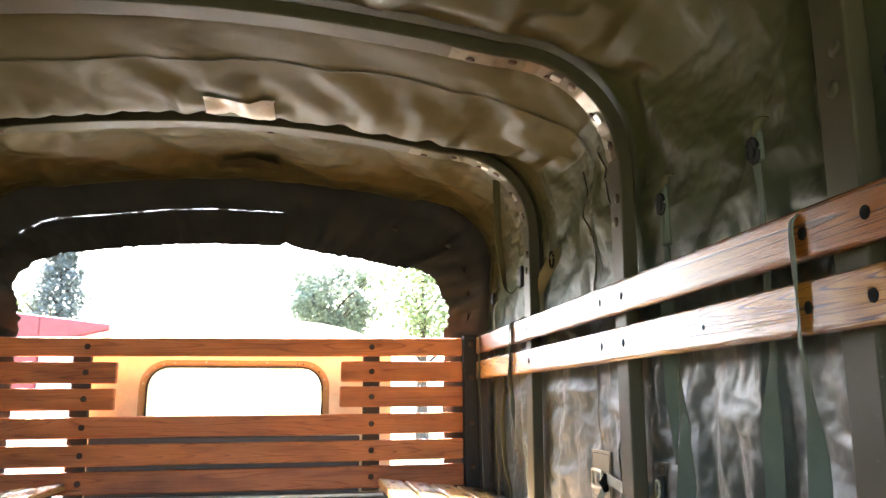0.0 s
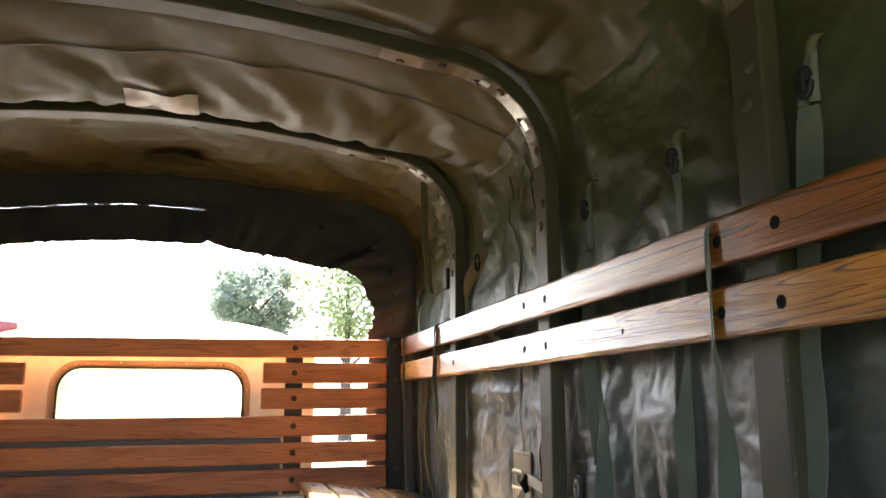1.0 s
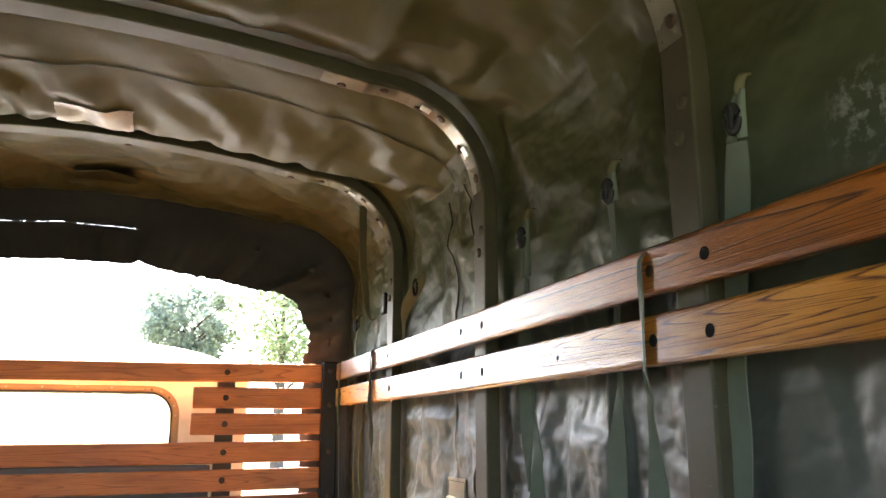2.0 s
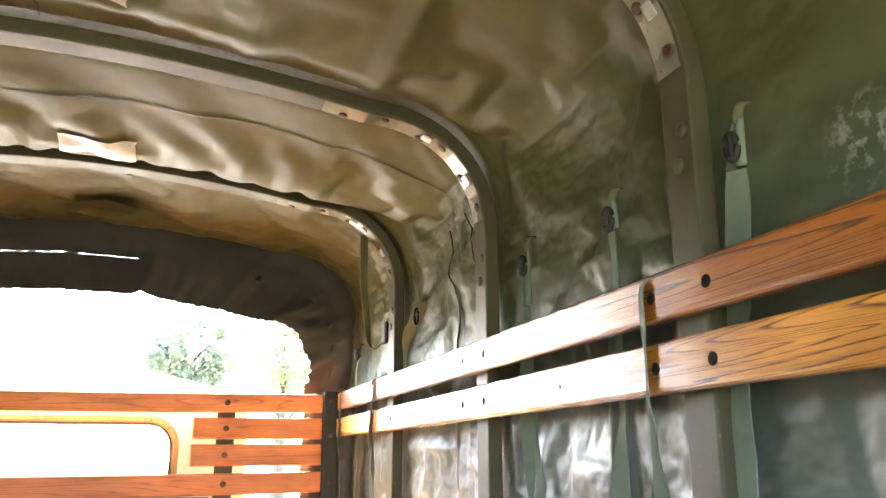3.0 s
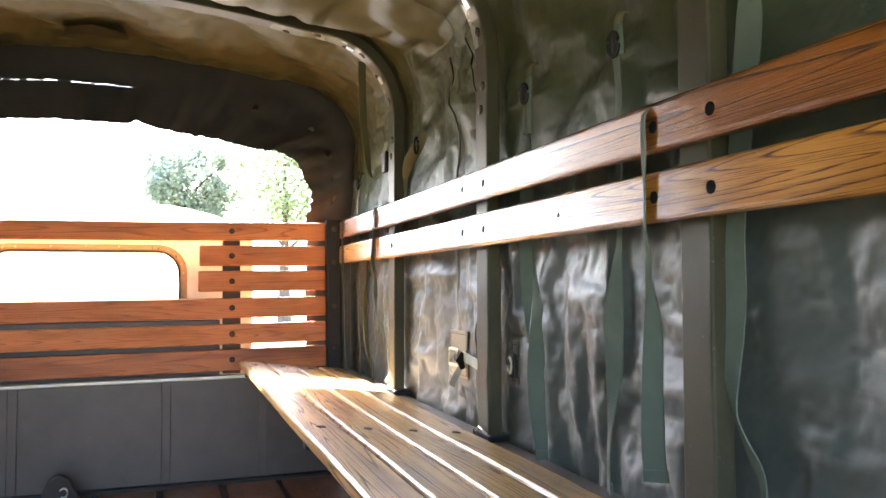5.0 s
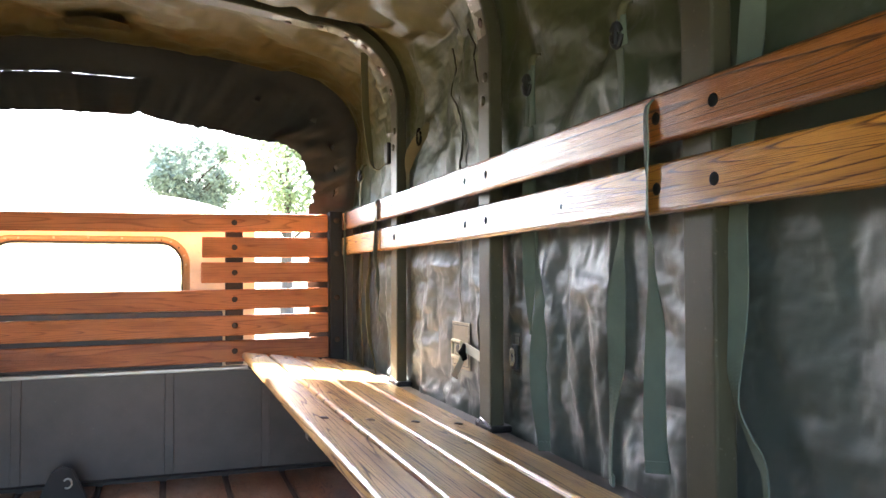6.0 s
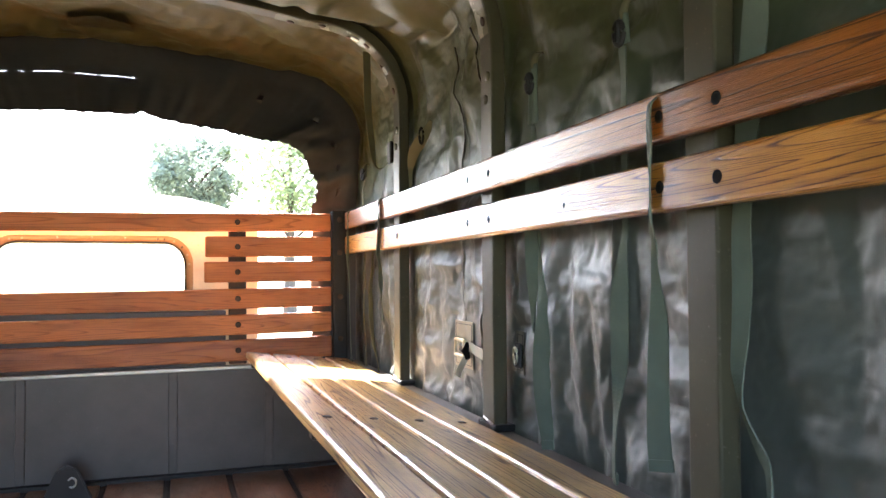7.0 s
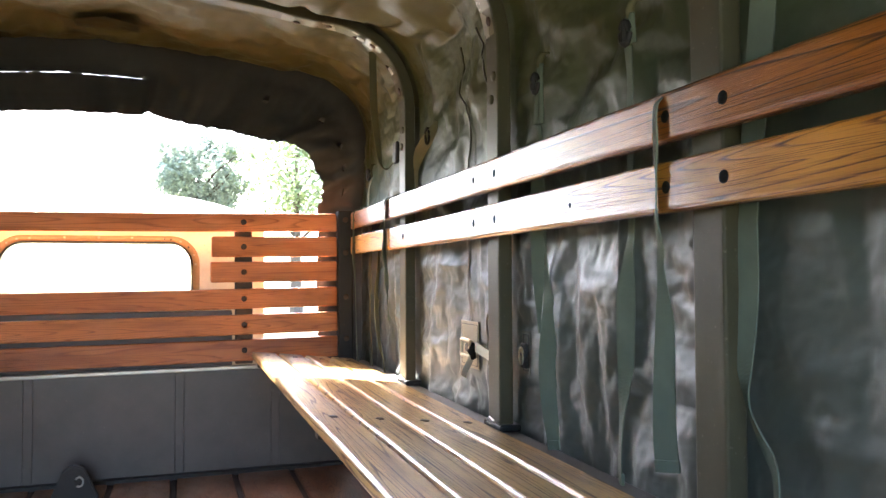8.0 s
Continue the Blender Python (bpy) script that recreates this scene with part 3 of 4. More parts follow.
# ---- bows ----
def bow_thing():
    """A cover bow about its own origin: a flat-section hoop with straps, rivets and bolt holes."""
    bow = thing("cover_bow", "olive steel bow with riveted corner plates under the canvas", "cover bow", "bows under the canvas cover")
    deep, wide = 0.040, 0.068
    outer, inner = arch(-0.006), arch(-deep)
    bm = bmesh.new()
    rows = [[bm.verts.new(p) for p in ((xo, -wide / 2, zo), (xi, -wide / 2, zi), (xi, wide / 2, zi), (xo, wide / 2, zo))] for (xo, zo), (xi, zi) in zip(outer, inner)]
    for a, b in zip(rows, rows[1:]):
        for k in range(4):
            bm.faces.new((a[k], a[(k + 1) % 4], b[(k + 1) % 4], b[k]))
    bm.faces.new(rows[0])
    bm.faces.new(rows[-1][::-1])
    bmesh.ops.recalc_face_normals(bm, faces=bm.faces)
    edges = [e for e in bm.edges if len(e.link_faces) == 2 and e.calc_face_angle() > 1.0]
    bmesh.ops.bevel(bm, geom=edges, offset=0.0045, segments=3, profile=0.5, affect="EDGES")
    part("hoop", bm, BOW_PAINT, bow)
    under = arch(-deep - 0.0025)
    n = len(under)
    for side in (-1, 1):
        idx = [i for i in range(n) if side * under[i][0] > 0.57 and under[i][1] > 1.36]
        bm = bmesh.new()
        rows = []
        for i in idx:
            x, z = under[i]
            rows.append([bm.verts.new((x, s * 0.028, z)) for s in (-1, 1)])
        for a, b in zip(rows, rows[1:]):
            bm.faces.new((a[0], a[1], b[1], b[0]))
        bmesh.ops.solidify(bm, geom=bm.faces[:], thickness=0.0022)
        bmesh.ops.recalc_face_normals(bm, faces=bm.faces)
        plate = part("corner_plate", bm, PLATE_METAL, bow, "worn bare metal corner plate")
        picks = [idx[int(k)] for k in np.linspace(1, len(idx) - 2, 6)]
        for j, i in enumerate(picks):
            t = under[min(i + 1, n - 1)] - under[i - 1]
            x, z = under[i]
            ang = math.degrees(math.atan2(t[1], t[0]))
            part("rivet", RIVET, RUST, plate, at=Matrix.Translation((x, 0.012 * (-1) ** j, z)) @ pose(0, 0, 0, 0, -ang, 0) @ pose(0, 0, -0.0025, 180))
        for i in (picks[2], picks[4]):
            t = under[min(i + 1, n - 1)] - under[i - 1]
            x, z = (under[i] + under[i + 1]) / 2
            ang = math.degrees(math.atan2(t[1], t[0]))
            clip = Matrix.Translation((x, -0.008, z)) @ pose(0, 0, 0, 0, -ang, 0) @ pose(0, 0, -0.0025)
            part("clip", CLIP, STEEL_EDGE, plate, "bright bent metal clip", at=clip)
        for y, z in ((-0.055 + 0.03, 1.281), (-0.012, 1.229)):
            part("nut", LEG_NUT, BOW_PAINT, bow, "painted square nut", at=pose(side * (HALF - deep), y + 0.012, z, 0, 0, 0 if side > 0 else 180))
    return bow


CLIP = mesh_of("clip", box((-0.013, -0.011, -0.004), (0.013, 0.011, 0.001), 0.0018), STEEL_EDGE)
LEG_NUT = mesh_of("nut", disc_bolt(0.0115, 0.006, 0), BOW_PAINT, True)
RIVET = mesh_of("rivet", disc_bolt(0.011, 0.004, 2), RUST, True)
bow = bow_thing()
bow.matrix_basis = pose(CX, BOWS[0], 0)
for y in BOWS[1:]:
    copy_thing(bow, pose(CX, y, -0.010 if y == 1.66 else 0))


# ---- canvas cover ----
def bow_gap(y):
    """0 at a bow, 1 halfway between two."""
    stations = sorted(BOWS + [3.19, -1.05])
    for a, b in zip(stations, stations[1:]):
        if a <= y <= b:
            edge = 0.045
            u = (y - a - edge) / (b - a - 2 * edge)
            return math.sin(math.pi * u) if 0 < u < 1 else 0.0
    return 0.0


def ramp01(value, lo, hi):
    return min(1.0, max(0.0, (value - lo) / (hi - lo)))


def lay(rows, cols):
    """The cover's unwrinkled surface as a grid, with its outward normals, and the run along the arch and the height of each column."""
    prof = arch(0.008, 26, 110, 0.33)
    run = np.concatenate([[0], np.cumsum(np.linalg.norm(np.diff(prof, axis=0), axis=1))])
    at = np.linspace(0, run[-1], cols)
    px, pz = np.interp(at, run, prof[:, 0]), np.interp(at, run, prof[:, 1])
    tx, tz = np.gradient(px), np.gradient(pz)
    ln = np.hypot(tx, tz)
    B, N = np.zeros((rows, cols, 3)), np.zeros((rows, cols, 3))
    B[..., 0], B[..., 1], B[..., 2] = CX + px, np.linspace(0.42, 3.26, rows)[:, None], pz
    N[..., 0], N[..., 2] = -tz / ln, tx / ln
    return B, N, at, pz


def grown(G):
    """The grid with a row and a column put between each two."""
    for _ in range(2):
        H = np.zeros((2 * G.shape[0] - 1,) + G.shape[1:])
        H[::2], H[1::2] = G, (G[1:] + G[:-1]) / 2
        G = H.swapaxes(0, 1)
    return G


def pull(a, b, wa, wb, rest, stiff):
    """Moves two sets of points towards their distance at rest, in place."""
    d = b - a
    l = np.sqrt((d * d).sum(-1)) + 1e-9
    d *= (0.5 * stiff * (l - rest) / l)[..., None]
    a += d * wa
    b -= d * wb


def drape():
    """Lets a slightly too large sheet settle over the bows, coarse grid first: the slack goes into folds."""
    rows, cols = 65, 97
    rng = np.random.default_rng(7)
    B, N, at, pz = lay(rows, cols)
    X = B.copy()
    for j in range(rows):
        for i in range(cols):
            y, z, r = B[j, i, 1], pz[i], at[i]
            w = bow_gap(y)
            q = Vector((r * 5.5 - y * 4.0, y * 0.9 + r * 0.7, 1.7))         # slanting drag folds overhead
            if y < 1.66:
                q = Vector((r * 2.6 + y * 2.2, y * 3.0 - r * 1.2, 1.7))
            if z < 1.3:
                q = Vector((z * 2.0 - y * 1.2, y * 6.5 + z * 1.6, 4.1 if y > 1.66 else 9.3))
                if z > 0.98:
                    q = Vector((z * 5.0 + y * 3.2, z * 1.2 - y * 1.4, 6.2))
            over, run = ramp01(z, 1.50, 1.62), ramp01(y, 1.705, 2.385) if y > 1.66 else ramp01(y, 0.935, 1.615)
            if 0.89 < y < 2.43:
                # overhead it sags towards the farther bow and climbs over it at the last
                X[j, i, 2] -= (0.070 if y > 1.66 else 0.030) * over * min(run / 0.80, (1 - run) / 0.20)
            X[j, i] += N[j, i] * w * (0.026 * noise.noise(q) + 0.010 * noise.noise(q * 2.3) + 0.006)
    for level, (turns, bend) in enumerate(((160, 0.010), (110, 0.005), (60, 0.003), (22, 0.002))):
        if level:
            X = grown(X)
            rows, cols = X.shape[:2]
            B, N, at, pz = lay(rows, cols)
            X += N * (rng.standard_normal((rows, cols)) * (0.004, 0.0025, 0.0012)[level - 1] * np.clip((1.65 - pz) / 0.3, 0.15, 1)[None, :])[..., None]
        y = B[:, 0, 1]
        wall = np.clip((1.42 - pz) / 0.2, 0, 1)[None, :]
        upper = np.clip((pz - 0.98) / 0.15, 0, 1)[None, :]
        front, middle = (y > 2.43)[:, None], ((y > 1.66) & (y <= 2.43))[:, None]
        near = np.clip((y - 1.90) / 0.35, 0.0, 1)[:, None]
        more_s = np.where(front, 0.030, np.where(middle, 0.002 + 0.033 * near, 0.022)) * (1 - wall) + 0.030 * wall
        more_y = np.where(front, 0.020, np.where(middle, 0.026, 0.020)) * (1 - wall) + np.where(middle, 0.030, 0.038) * wall * (1 - 0.68 * upper)
        calm = np.clip((y - 0.75) / 0.25, 0.45, 1)[:, None]
        gs, gy = 1 + more_s * calm, 1 + more_y * calm
        free = np.ones((rows, cols, 1))
        for b in BOWS:
            free[np.abs(y - b) < 0.036] = 0
        free[y > 3.19], free[:1], free[:, :2], free[:, -2:] = 0, 0, 0, 0
        tied = ((B[..., 1] - 1.90) ** 2 + (B[..., 2] - 0.63) ** 2 < 0.085 ** 2) & (B[..., 0] > CX)
        free[tied] = 0
        X = np.where(free > 0, X, B)
        ls, ly = np.full((rows, cols), at[1] - at[0]) * gs, np.full((rows, cols), y[1] - y[0]) * gy
        ld = np.sqrt(ls ** 2 + ly ** 2)
        roof = np.clip((B[..., 2] - 1.45) / 0.15, 0, 1)
        low, high = -0.020 - 0.065 * roof, 0.055 - 0.015 * roof
        stiff = (bend + (0.0, 0.004, 0.05, 0.16)[level] * roof)[1:-1, 1:-1, None]      # the roof is stretched too tight for small creases
        for k in range(turns):
            for c in (0, 1):
                n = (rows - c) // 2 * 2
                pull(X[c:c + n:2], X[c + 1:c + n:2], free[c:c + n:2], free[c + 1:c + n:2], ly[c:c + n:2], 1.0)
                m = (cols - c) // 2 * 2
                pull(X[:, c:c + m:2], X[:, c + 1:c + m:2], free[:, c:c + m:2], free[:, c + 1:c + m:2], ls[:, c:c + m:2], 1.0)
                pull(X[c:c + n:2, :-1], X[c + 1:c + n:2, 1:], free[c:c + n:2, :-1], free[c + 1:c + n:2, 1:], ld[c:c + n:2, :-1], 0.5)
                pull(X[c:c + n:2, 1:], X[c + 1:c + n:2, :-1], free[c:c + n:2, 1:], free[c + 1:c + n:2, :-1], ld[c:c + n:2, :-1], 0.5)
            mean = (X[:-2, 1:-1] + X[2:, 1:-1] + X[1:-1, :-2] + X[1:-1, 2:]) / 4
            X[1:-1, 1:-1] += stiff * (mean - X[1:-1, 1:-1]) * free[1:-1, 1:-1]
            X[..., 2] -= 0.00006 * roof * free[..., 0]
            out = ((X - B) * N).sum(-1)
            X += N * (0.2 * (np.clip(out, low, high) - out) * free[..., 0])[..., None]
    return X


CLOTH = drape()


def on_cloth(y, z):
    """The cover's place at a height on the east wall."""
    half = CLOTH[:, CLOTH.shape[1] // 2:]
    j = int(np.argmin(np.abs(half[:, -2, 1] - y)))
    i = int(np.argmin(((half[j, :, 1:] - (y, z)) ** 2).sum(-1)))
    return Vector(half[j, i])


def canvas_cover():
    cover = thing("canvas_cover", "wrinkled coated olive canvas cover with bunched front curtain", "canvas cover")
    B = lay(2, CLOTH.shape[1])[0]
    back = np.repeat(B[:1], 12, axis=0)
    back[..., 1] = np.linspace(-0.99, 0.40, 12)[:, None]
    verts = np.concatenate([back, CLOTH])
    rows_n, ns = verts.shape[:2]
    faces = [(j * ns + i, j * ns + i + 1, (j + 1) * ns + i + 1, (j + 1) * ns + i) for j in range(rows_n - 1) for i in range(ns - 1)]
    me = bpy.data.meshes.new("cover_sheet")
    me.from_pydata(verts.reshape(-1, 3).tolist(), [], faces)
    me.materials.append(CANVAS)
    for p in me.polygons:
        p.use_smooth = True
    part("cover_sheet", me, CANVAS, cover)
    # the curtain at the front end: hangs from the arch, gathered round the opening
    hole = [(0.842, 0.30), (0.842, 1.09), (0.852, 1.16), (0.83, 1.255), (0.795, 1.305), (0.745, 1.345), (0.61, 1.362), (0.49, 1.386),
            (0.30, 1.410), (0.205, 1.434), (0.178, 1.446), (0.155, 1.434), (0.12, 1.430), (-0.11, 1.432), (-0.293, 1.421), (-0.45, 1.405),
            (-0.647, 1.380), (-0.72, 1.358), (-0.766, 1.345), (-0.81, 1.31), (-0.834, 1.26), (-0.826, 1.16), (-0.819, 1.07), (-0.819, 0.30)]
    H = np.array(hole[::-1])
    hs = np.concatenate([[0], np.cumsum(np.linalg.norm(np.diff(H, axis=0), axis=1))])
    A = arch(0.045, 26, 110, 0.33)
    n = 420
    hx = np.interp(np.linspace(0, hs[-1], n), hs, H[:, 0])
    hz = np.interp(np.linspace(0, hs[-1], n), hs, H[:, 1])
    aa = np.concatenate([[0], np.cumsum(np.linalg.norm(np.diff(A, axis=0), axis=1))])
    # legs map to legs, the top to the top
    k1, k2 = 1.09 - 0.30, hs[-1] - (1.09 - 0.30)
    b1, b2 = 1.15 - 0.33, aa[-1] - (1.15 - 0.33)
    at = np.interp(np.linspace(0, hs[-1], n), [0, k1, k2, hs[-1]], [0, b1, b2, aa[-1]])
    ax, az = np.interp(at, aa, A[:, 0]), np.interp(at, aa, A[:, 1])
    rows = 26
    bm = bmesh.new()
    grid = []
    for r in range(rows + 1):
        u = r / rows
        line = []
        for i in range(n):
            x, z = ax[i] + (hx[i] - ax[i]) * u, az[i] + (hz[i] - az[i]) * u
            s = at[i]
            gather = noise.noise((s * 9.0, u * 1.1, 3.0)) + 0.6 * noise.noise((s * 23.0, u * 2.0, 8.0))
            top = 1.0 if abs(x) < 0.7 else 1.6
            y = 3.188 + 0.020 * u * gather * top + 0.020 * math.sin(math.pi * u) * noise.noise((s * 2.0, u * 3.0, 1.0)) + 0.012 * (1 - (2 * u - 1) ** 2)
            rag = 0.006 * noise.noise((s * 30, 2.0, 1.0)) * (u > 0.98) * (z > 1.0)
            if abs(x) > 0.65:
                x += 0.030 * u * (noise.noise((z * 20.0, u * 1.5, 5.0)) + 0.5 * noise.noise((z * 46.0, u * 2.0, 9.0))) * (1 if z > 1.0 else 0.3)
            k = 1 - 0.038 * u * ramp01(z, 1.18, 1.36)           # its hem leans into the bed and droops
            x, y, z = 0.30 + (x - 0.30) * k, y * k, 0.82 + (z - 0.82) * k
            if z < 1.1:
                y += 0.045
            elif z < 1.2:
                y += 0.045 * (1.2 - z) / 0.1
            line.append(bm.verts.new((CX + x, y, z + rag)))
        grid.append(line)
    slit = rows // 2
    for i in range(n):
        a, b = grid[slit][i], grid[slit + 1][i]
        a.co = a.co.lerp(b.co, 0.97 + 0.17 * noise.noise((i * 0.22, 5.0, 2.0)))
    for r in range(rows):
        for i in range(n - 1):
            if r == slit and -0.86 < (ax[i] + hx[i]) / 2 < 0.152:
                continue        # a worn slit that lets daylight in
            bm.faces.new((grid[r][i], grid[r][i + 1], grid[r + 1][i + 1], grid[r + 1][i]))
    part("front_curtain", bm, CURTAIN, cover, "dark gathered canvas curtain round the front opening", smooth=True)
    return cover


cover = canvas_cover()


# ---- benches and back rails ----
SLOPE = -0.107


def troop_bench(side):
    bench = thing("troop_bench", "worn glossy oak slat bench tilted to the truck's side wall", "bench", "benches along the bed")
    y0, y1 = REAR + 0.05, FRONT - 0.05
    tilt = math.degrees(math.atan(SLOPE))
    for k in range(4):
        x = 0.700 + 0.102 * k
        z = 0.519 + SLOPE * (x - 0.655) - 0.013
        me = plank_mesh("slat", (0.091, y1 - y0, 0.026), BENCH_OAK, 0.007, 14, 0.002)
        gx = CX + side * (x - CX)
        slat = part("slat", me, BENCH_OAK, bench, at=pose(gx, (y0 + y1) / 2, z, 0, -tilt * side, 0))
        for by in (0.36, 1.659, 2.98):
            part("bolt", SEAT_BOLT, RUST, slat, at=pose(0, by - (y0 + y1) / 2, 0.0125))
    for by in (0.36, 1.659, 2.98):
        a, c = sorted((CX + side * (0.665 - CX), CX + side * (1.085 - CX)))
        bm = box((a, by - 0.02, -0.02), (c, by + 0.02, 0.0), 0.003)
        for v in bm.verts:
            v.co.z += 0.4915 + SLOPE * (side * (v.co.x - CX) + CX - 0.655)
        part("support_bar", bm, STEEL_DARK, bench, "dark steel support bar")
        brace = tube([(CX + side * (0.80 - CX), by, 0.462), (CX + side * (1.075 - CX), by, 0.25)], 0.011, 8)
        part("brace", brace, STEEL_DARK, bench, "dark steel brace")
    return bench


SEAT_BOLT = mesh_of("seat_bolt", disc_bolt(0.0105, 0.003, 2), RUST, True)
RAIL_BOLT = mesh_of("rail_bolt", disc_bolt(0.0092, 0.0025, 0), BOLT_BLACK, True)
NAIL = mesh_of("nail_head", disc_bolt(0.0052, 0.002, 0), BOLT_BLACK, True)
troop_bench(1)
troop_bench(-1)


def back_rail(side, z, height, y0, y1, bolts, mat, label):
    """One backrest board on the inner faces of the bows."""
    gx = CX + side * (1.047 - CX) + side * 0.0135
    rail = thing("back_rail", label, "backrest board", "backrest boards", at=(gx, (y0 + y1) / 2, z))
    z += 0.0095 - 0.0042 * (y0 + y1) / 2                 # the boards rise a little to the rear
    rail.matrix_basis = pose(gx, (y0 + y1) / 2, z, -0.24)
    me = plank_mesh("board", (0.027, y1 - y0, height), mat, 0.008, 16, 0.0022)
    part("board", me, mat, rail)
    for by in bolts:
        if y0 < by < y1:
            m = pose(-side * 0.013, by - (y0 + y1) / 2, 0)
            if side < 0:
                m = m @ pose(0, 0, 0, 0, 0, 180)
            part("bolt", NAIL if by == 1.237 else RAIL_BOLT, BOLT_BLACK, rail, at=m)
    return rail


UP, LOW = [3.06, 2.36, 1.717, 1.588, 0.948, 0.823, 0.15], [3.06, 2.336, 1.717, 1.588, 1.237, 0.948, 0.823, 0.15]
for side in (1, -1):
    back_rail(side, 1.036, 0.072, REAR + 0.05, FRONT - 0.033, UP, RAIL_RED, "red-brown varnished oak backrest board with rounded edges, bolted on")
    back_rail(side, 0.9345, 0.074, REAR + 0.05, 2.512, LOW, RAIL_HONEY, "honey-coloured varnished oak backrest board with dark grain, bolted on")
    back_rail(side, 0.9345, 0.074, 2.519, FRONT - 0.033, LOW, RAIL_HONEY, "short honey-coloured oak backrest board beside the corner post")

# ---- webbing straps on the walls ----
WALL = 1.104


def strap(label, hook, points, mat=None, ripple=0.006):
    """A strap that hangs from a tab and a dark buckle at hook (y, z), or is laid over something where hook is None."""
    mat = mat or WEBBING
    ob = thing("webbing_strap", label, "strap", "webbing straps")
    if hook:
        y, z = hook
        y1, z1 = points[0][1], points[0][2] + 0.004
        z2 = max(z1, z - 0.085)                          # foot of the buckle
        tab = ribbon([(WALL + .012, y, z - .002, .004, -60), (WALL - .001, y, z - .006, .0055, -60), (WALL - .007, y + .002, z - .022, .007, -60), (WALL - .006, y + .003, z - .034, .006, -60)], .004, 5)
        part("tab", tab, WEBBING_OLD, ob, "olive stitched tab", smooth=True)
        ends = ((y - .003, y1 - .010), (y + .006, y1 + .012))
        for a, b in ends:
            part("doubled_band", ribbon([(WALL - .005, a + .002, z - .026, .004, -50), (WALL - .007, (a + b) / 2, (z + z1) / 2 - .006, .006, -40), (WALL - .005, b, z1, .007, -30)], .0025, 5), mat, ob, smooth=True)
        mid = z * .22 + z2 * .78
        ym = y * .3 + y1 * .7
        ring = [(WALL - .015 - .004 * math.cos(a), ym + .0060 * math.cos(a), mid + .019 * math.sin(a)) for a in np.linspace(0, 2 * math.pi, 17)[:-1]]
        buckle = part("buckle", tube(ring, 0.0056, 8, closed=True), STEEL_DARK, ob, "dark metal slide buckle", smooth=True)
        part("bar", tube([(WALL - .017, ym + .001, mid + .015), (WALL - .018, ym, mid - .016)], 0.0055, 8), STEEL_DARK, buckle)
    part("band", ribbon(points, ripple=ripple, seed=points[0][1]), mat, ob, smooth=False)
    (x, y, z, half, turn), before = points[-1], points[-2]
    up = (Vector(before[:3]) - Vector((x, y, z))).normalized() * 0.018
    part("hem", ribbon([(x, y, z, half + .0005, turn), (x + up.x, y + up.y, z + up.z, half + .0005, turn)], 0.0048, 2), mat, ob, "doubled stitched end")
    return ob


W = WALL
strap("wide sage webbing strap hanging from a buckle behind the boards", (0.787, 1.292),
      [(W - .006, .803, 1.195, .015, -15), (W - .006, .808, 1.15, .020, -10), (W - .006, .82, 1.06, .020, -8), (W - .006, .832, .96, .018, -5), (W - .006, .839, .897, .0160, -4),
       (W - .008, .843, .823, .0195, -8), (W - .010, .845, .748, .0180, -8), (W - .012, .844, .696, .0130, -4), (W - .014, .839, .653, .010, 25), (W - .014, .832, .632, .010, 28),
       (W - .012, .818, .606, .012, 20), (W - .010, .803, .584, .011, 10), (W - .008, .796, .561, .008, 15), (W - .008, .794, .50, .008, 20)], ripple=0.003)
strap("narrow twisted sage strap hanging from a wall buckle", (1.112, 1.276),
      [(W - .006, 1.120, 1.195, .009, -10), (W - .004, 1.122, 1.15, .008, 0), (W - .006, 1.121, 1.08, .009, 0), (W - .006, 1.119, .96, .008, -5), (W - .006, 1.118, .89, .0085, 0),
       (W - .010, 1.122, .843, .011, -15), (W - .012, 1.129, .778, .0170, -26), (W - .012, 1.133, .674, .0160, -26), (W - .012, 1.139, .626, .012, -15), (W - .010, 1.153, .558, .010, 16), (W - .008, 1.156, .463, .010, 17)], ripple=0.003)
strap("sage webbing strap with a pointed end beside a bow", (1.454, 1.279),
      [(W - .005, 1.468, 1.125, .005, -30), (W - .005, 1.468, 1.09, .007, -38), (W - .008, 1.47, 1.04, .012, -40), (W - .008, 1.469, .96, .017, -42), (W - .008, 1.468, .897, .0172, -44),
       (W - .010, 1.465, .826, .0152, -44), (W - .010, 1.466, .768, .0090, -40), (W - .010, 1.463, .694, .0022, -20)], ripple=0.003)
strap("dull sage strap hanging in a curve to the bench", None,
      [(W - .001, 1.47, 1.02, .012, 0), (W - .001, 1.468, .90, .010, 0), (W - .002, 1.445, .803, .0095, -10), (W - .006, 1.427, .735, .0150, -32), (W - .009, 1.427, .644, .0200, -42), (W - .009, 1.421, .554, .0180, -40), (W - .008, 1.406, .467, .013, -32)], ripple=0.003)
leaf = strap("olive strap with a dark buckle, its end folded aside", None,
             [(W - .002, 2.160, 1.266, .004, -60), (W - .008, 2.180, 1.240, .013, -60), (W - .018, 2.215, 1.212, .018, -58), (W - .022, 2.265, 1.186, .017, -55), (W - .016, 2.315, 1.160, .012, -50), (W - .010, 2.345, 1.132, .007, -40), (W - .006, 2.35, 1.05, .006, -20)], WEBBING_OLD, 0.002)
part("buckle", tube([(W - .022 - .004 * math.cos(a), 2.19 + .006 * math.cos(a), 1.225 + .024 * math.sin(a)) for a in np.linspace(0, 2 * math.pi, 17)[:-1]], .0036, 6, closed=True), BOLT_BLACK, leaf, "dark metal slide buckle", smooth=True)
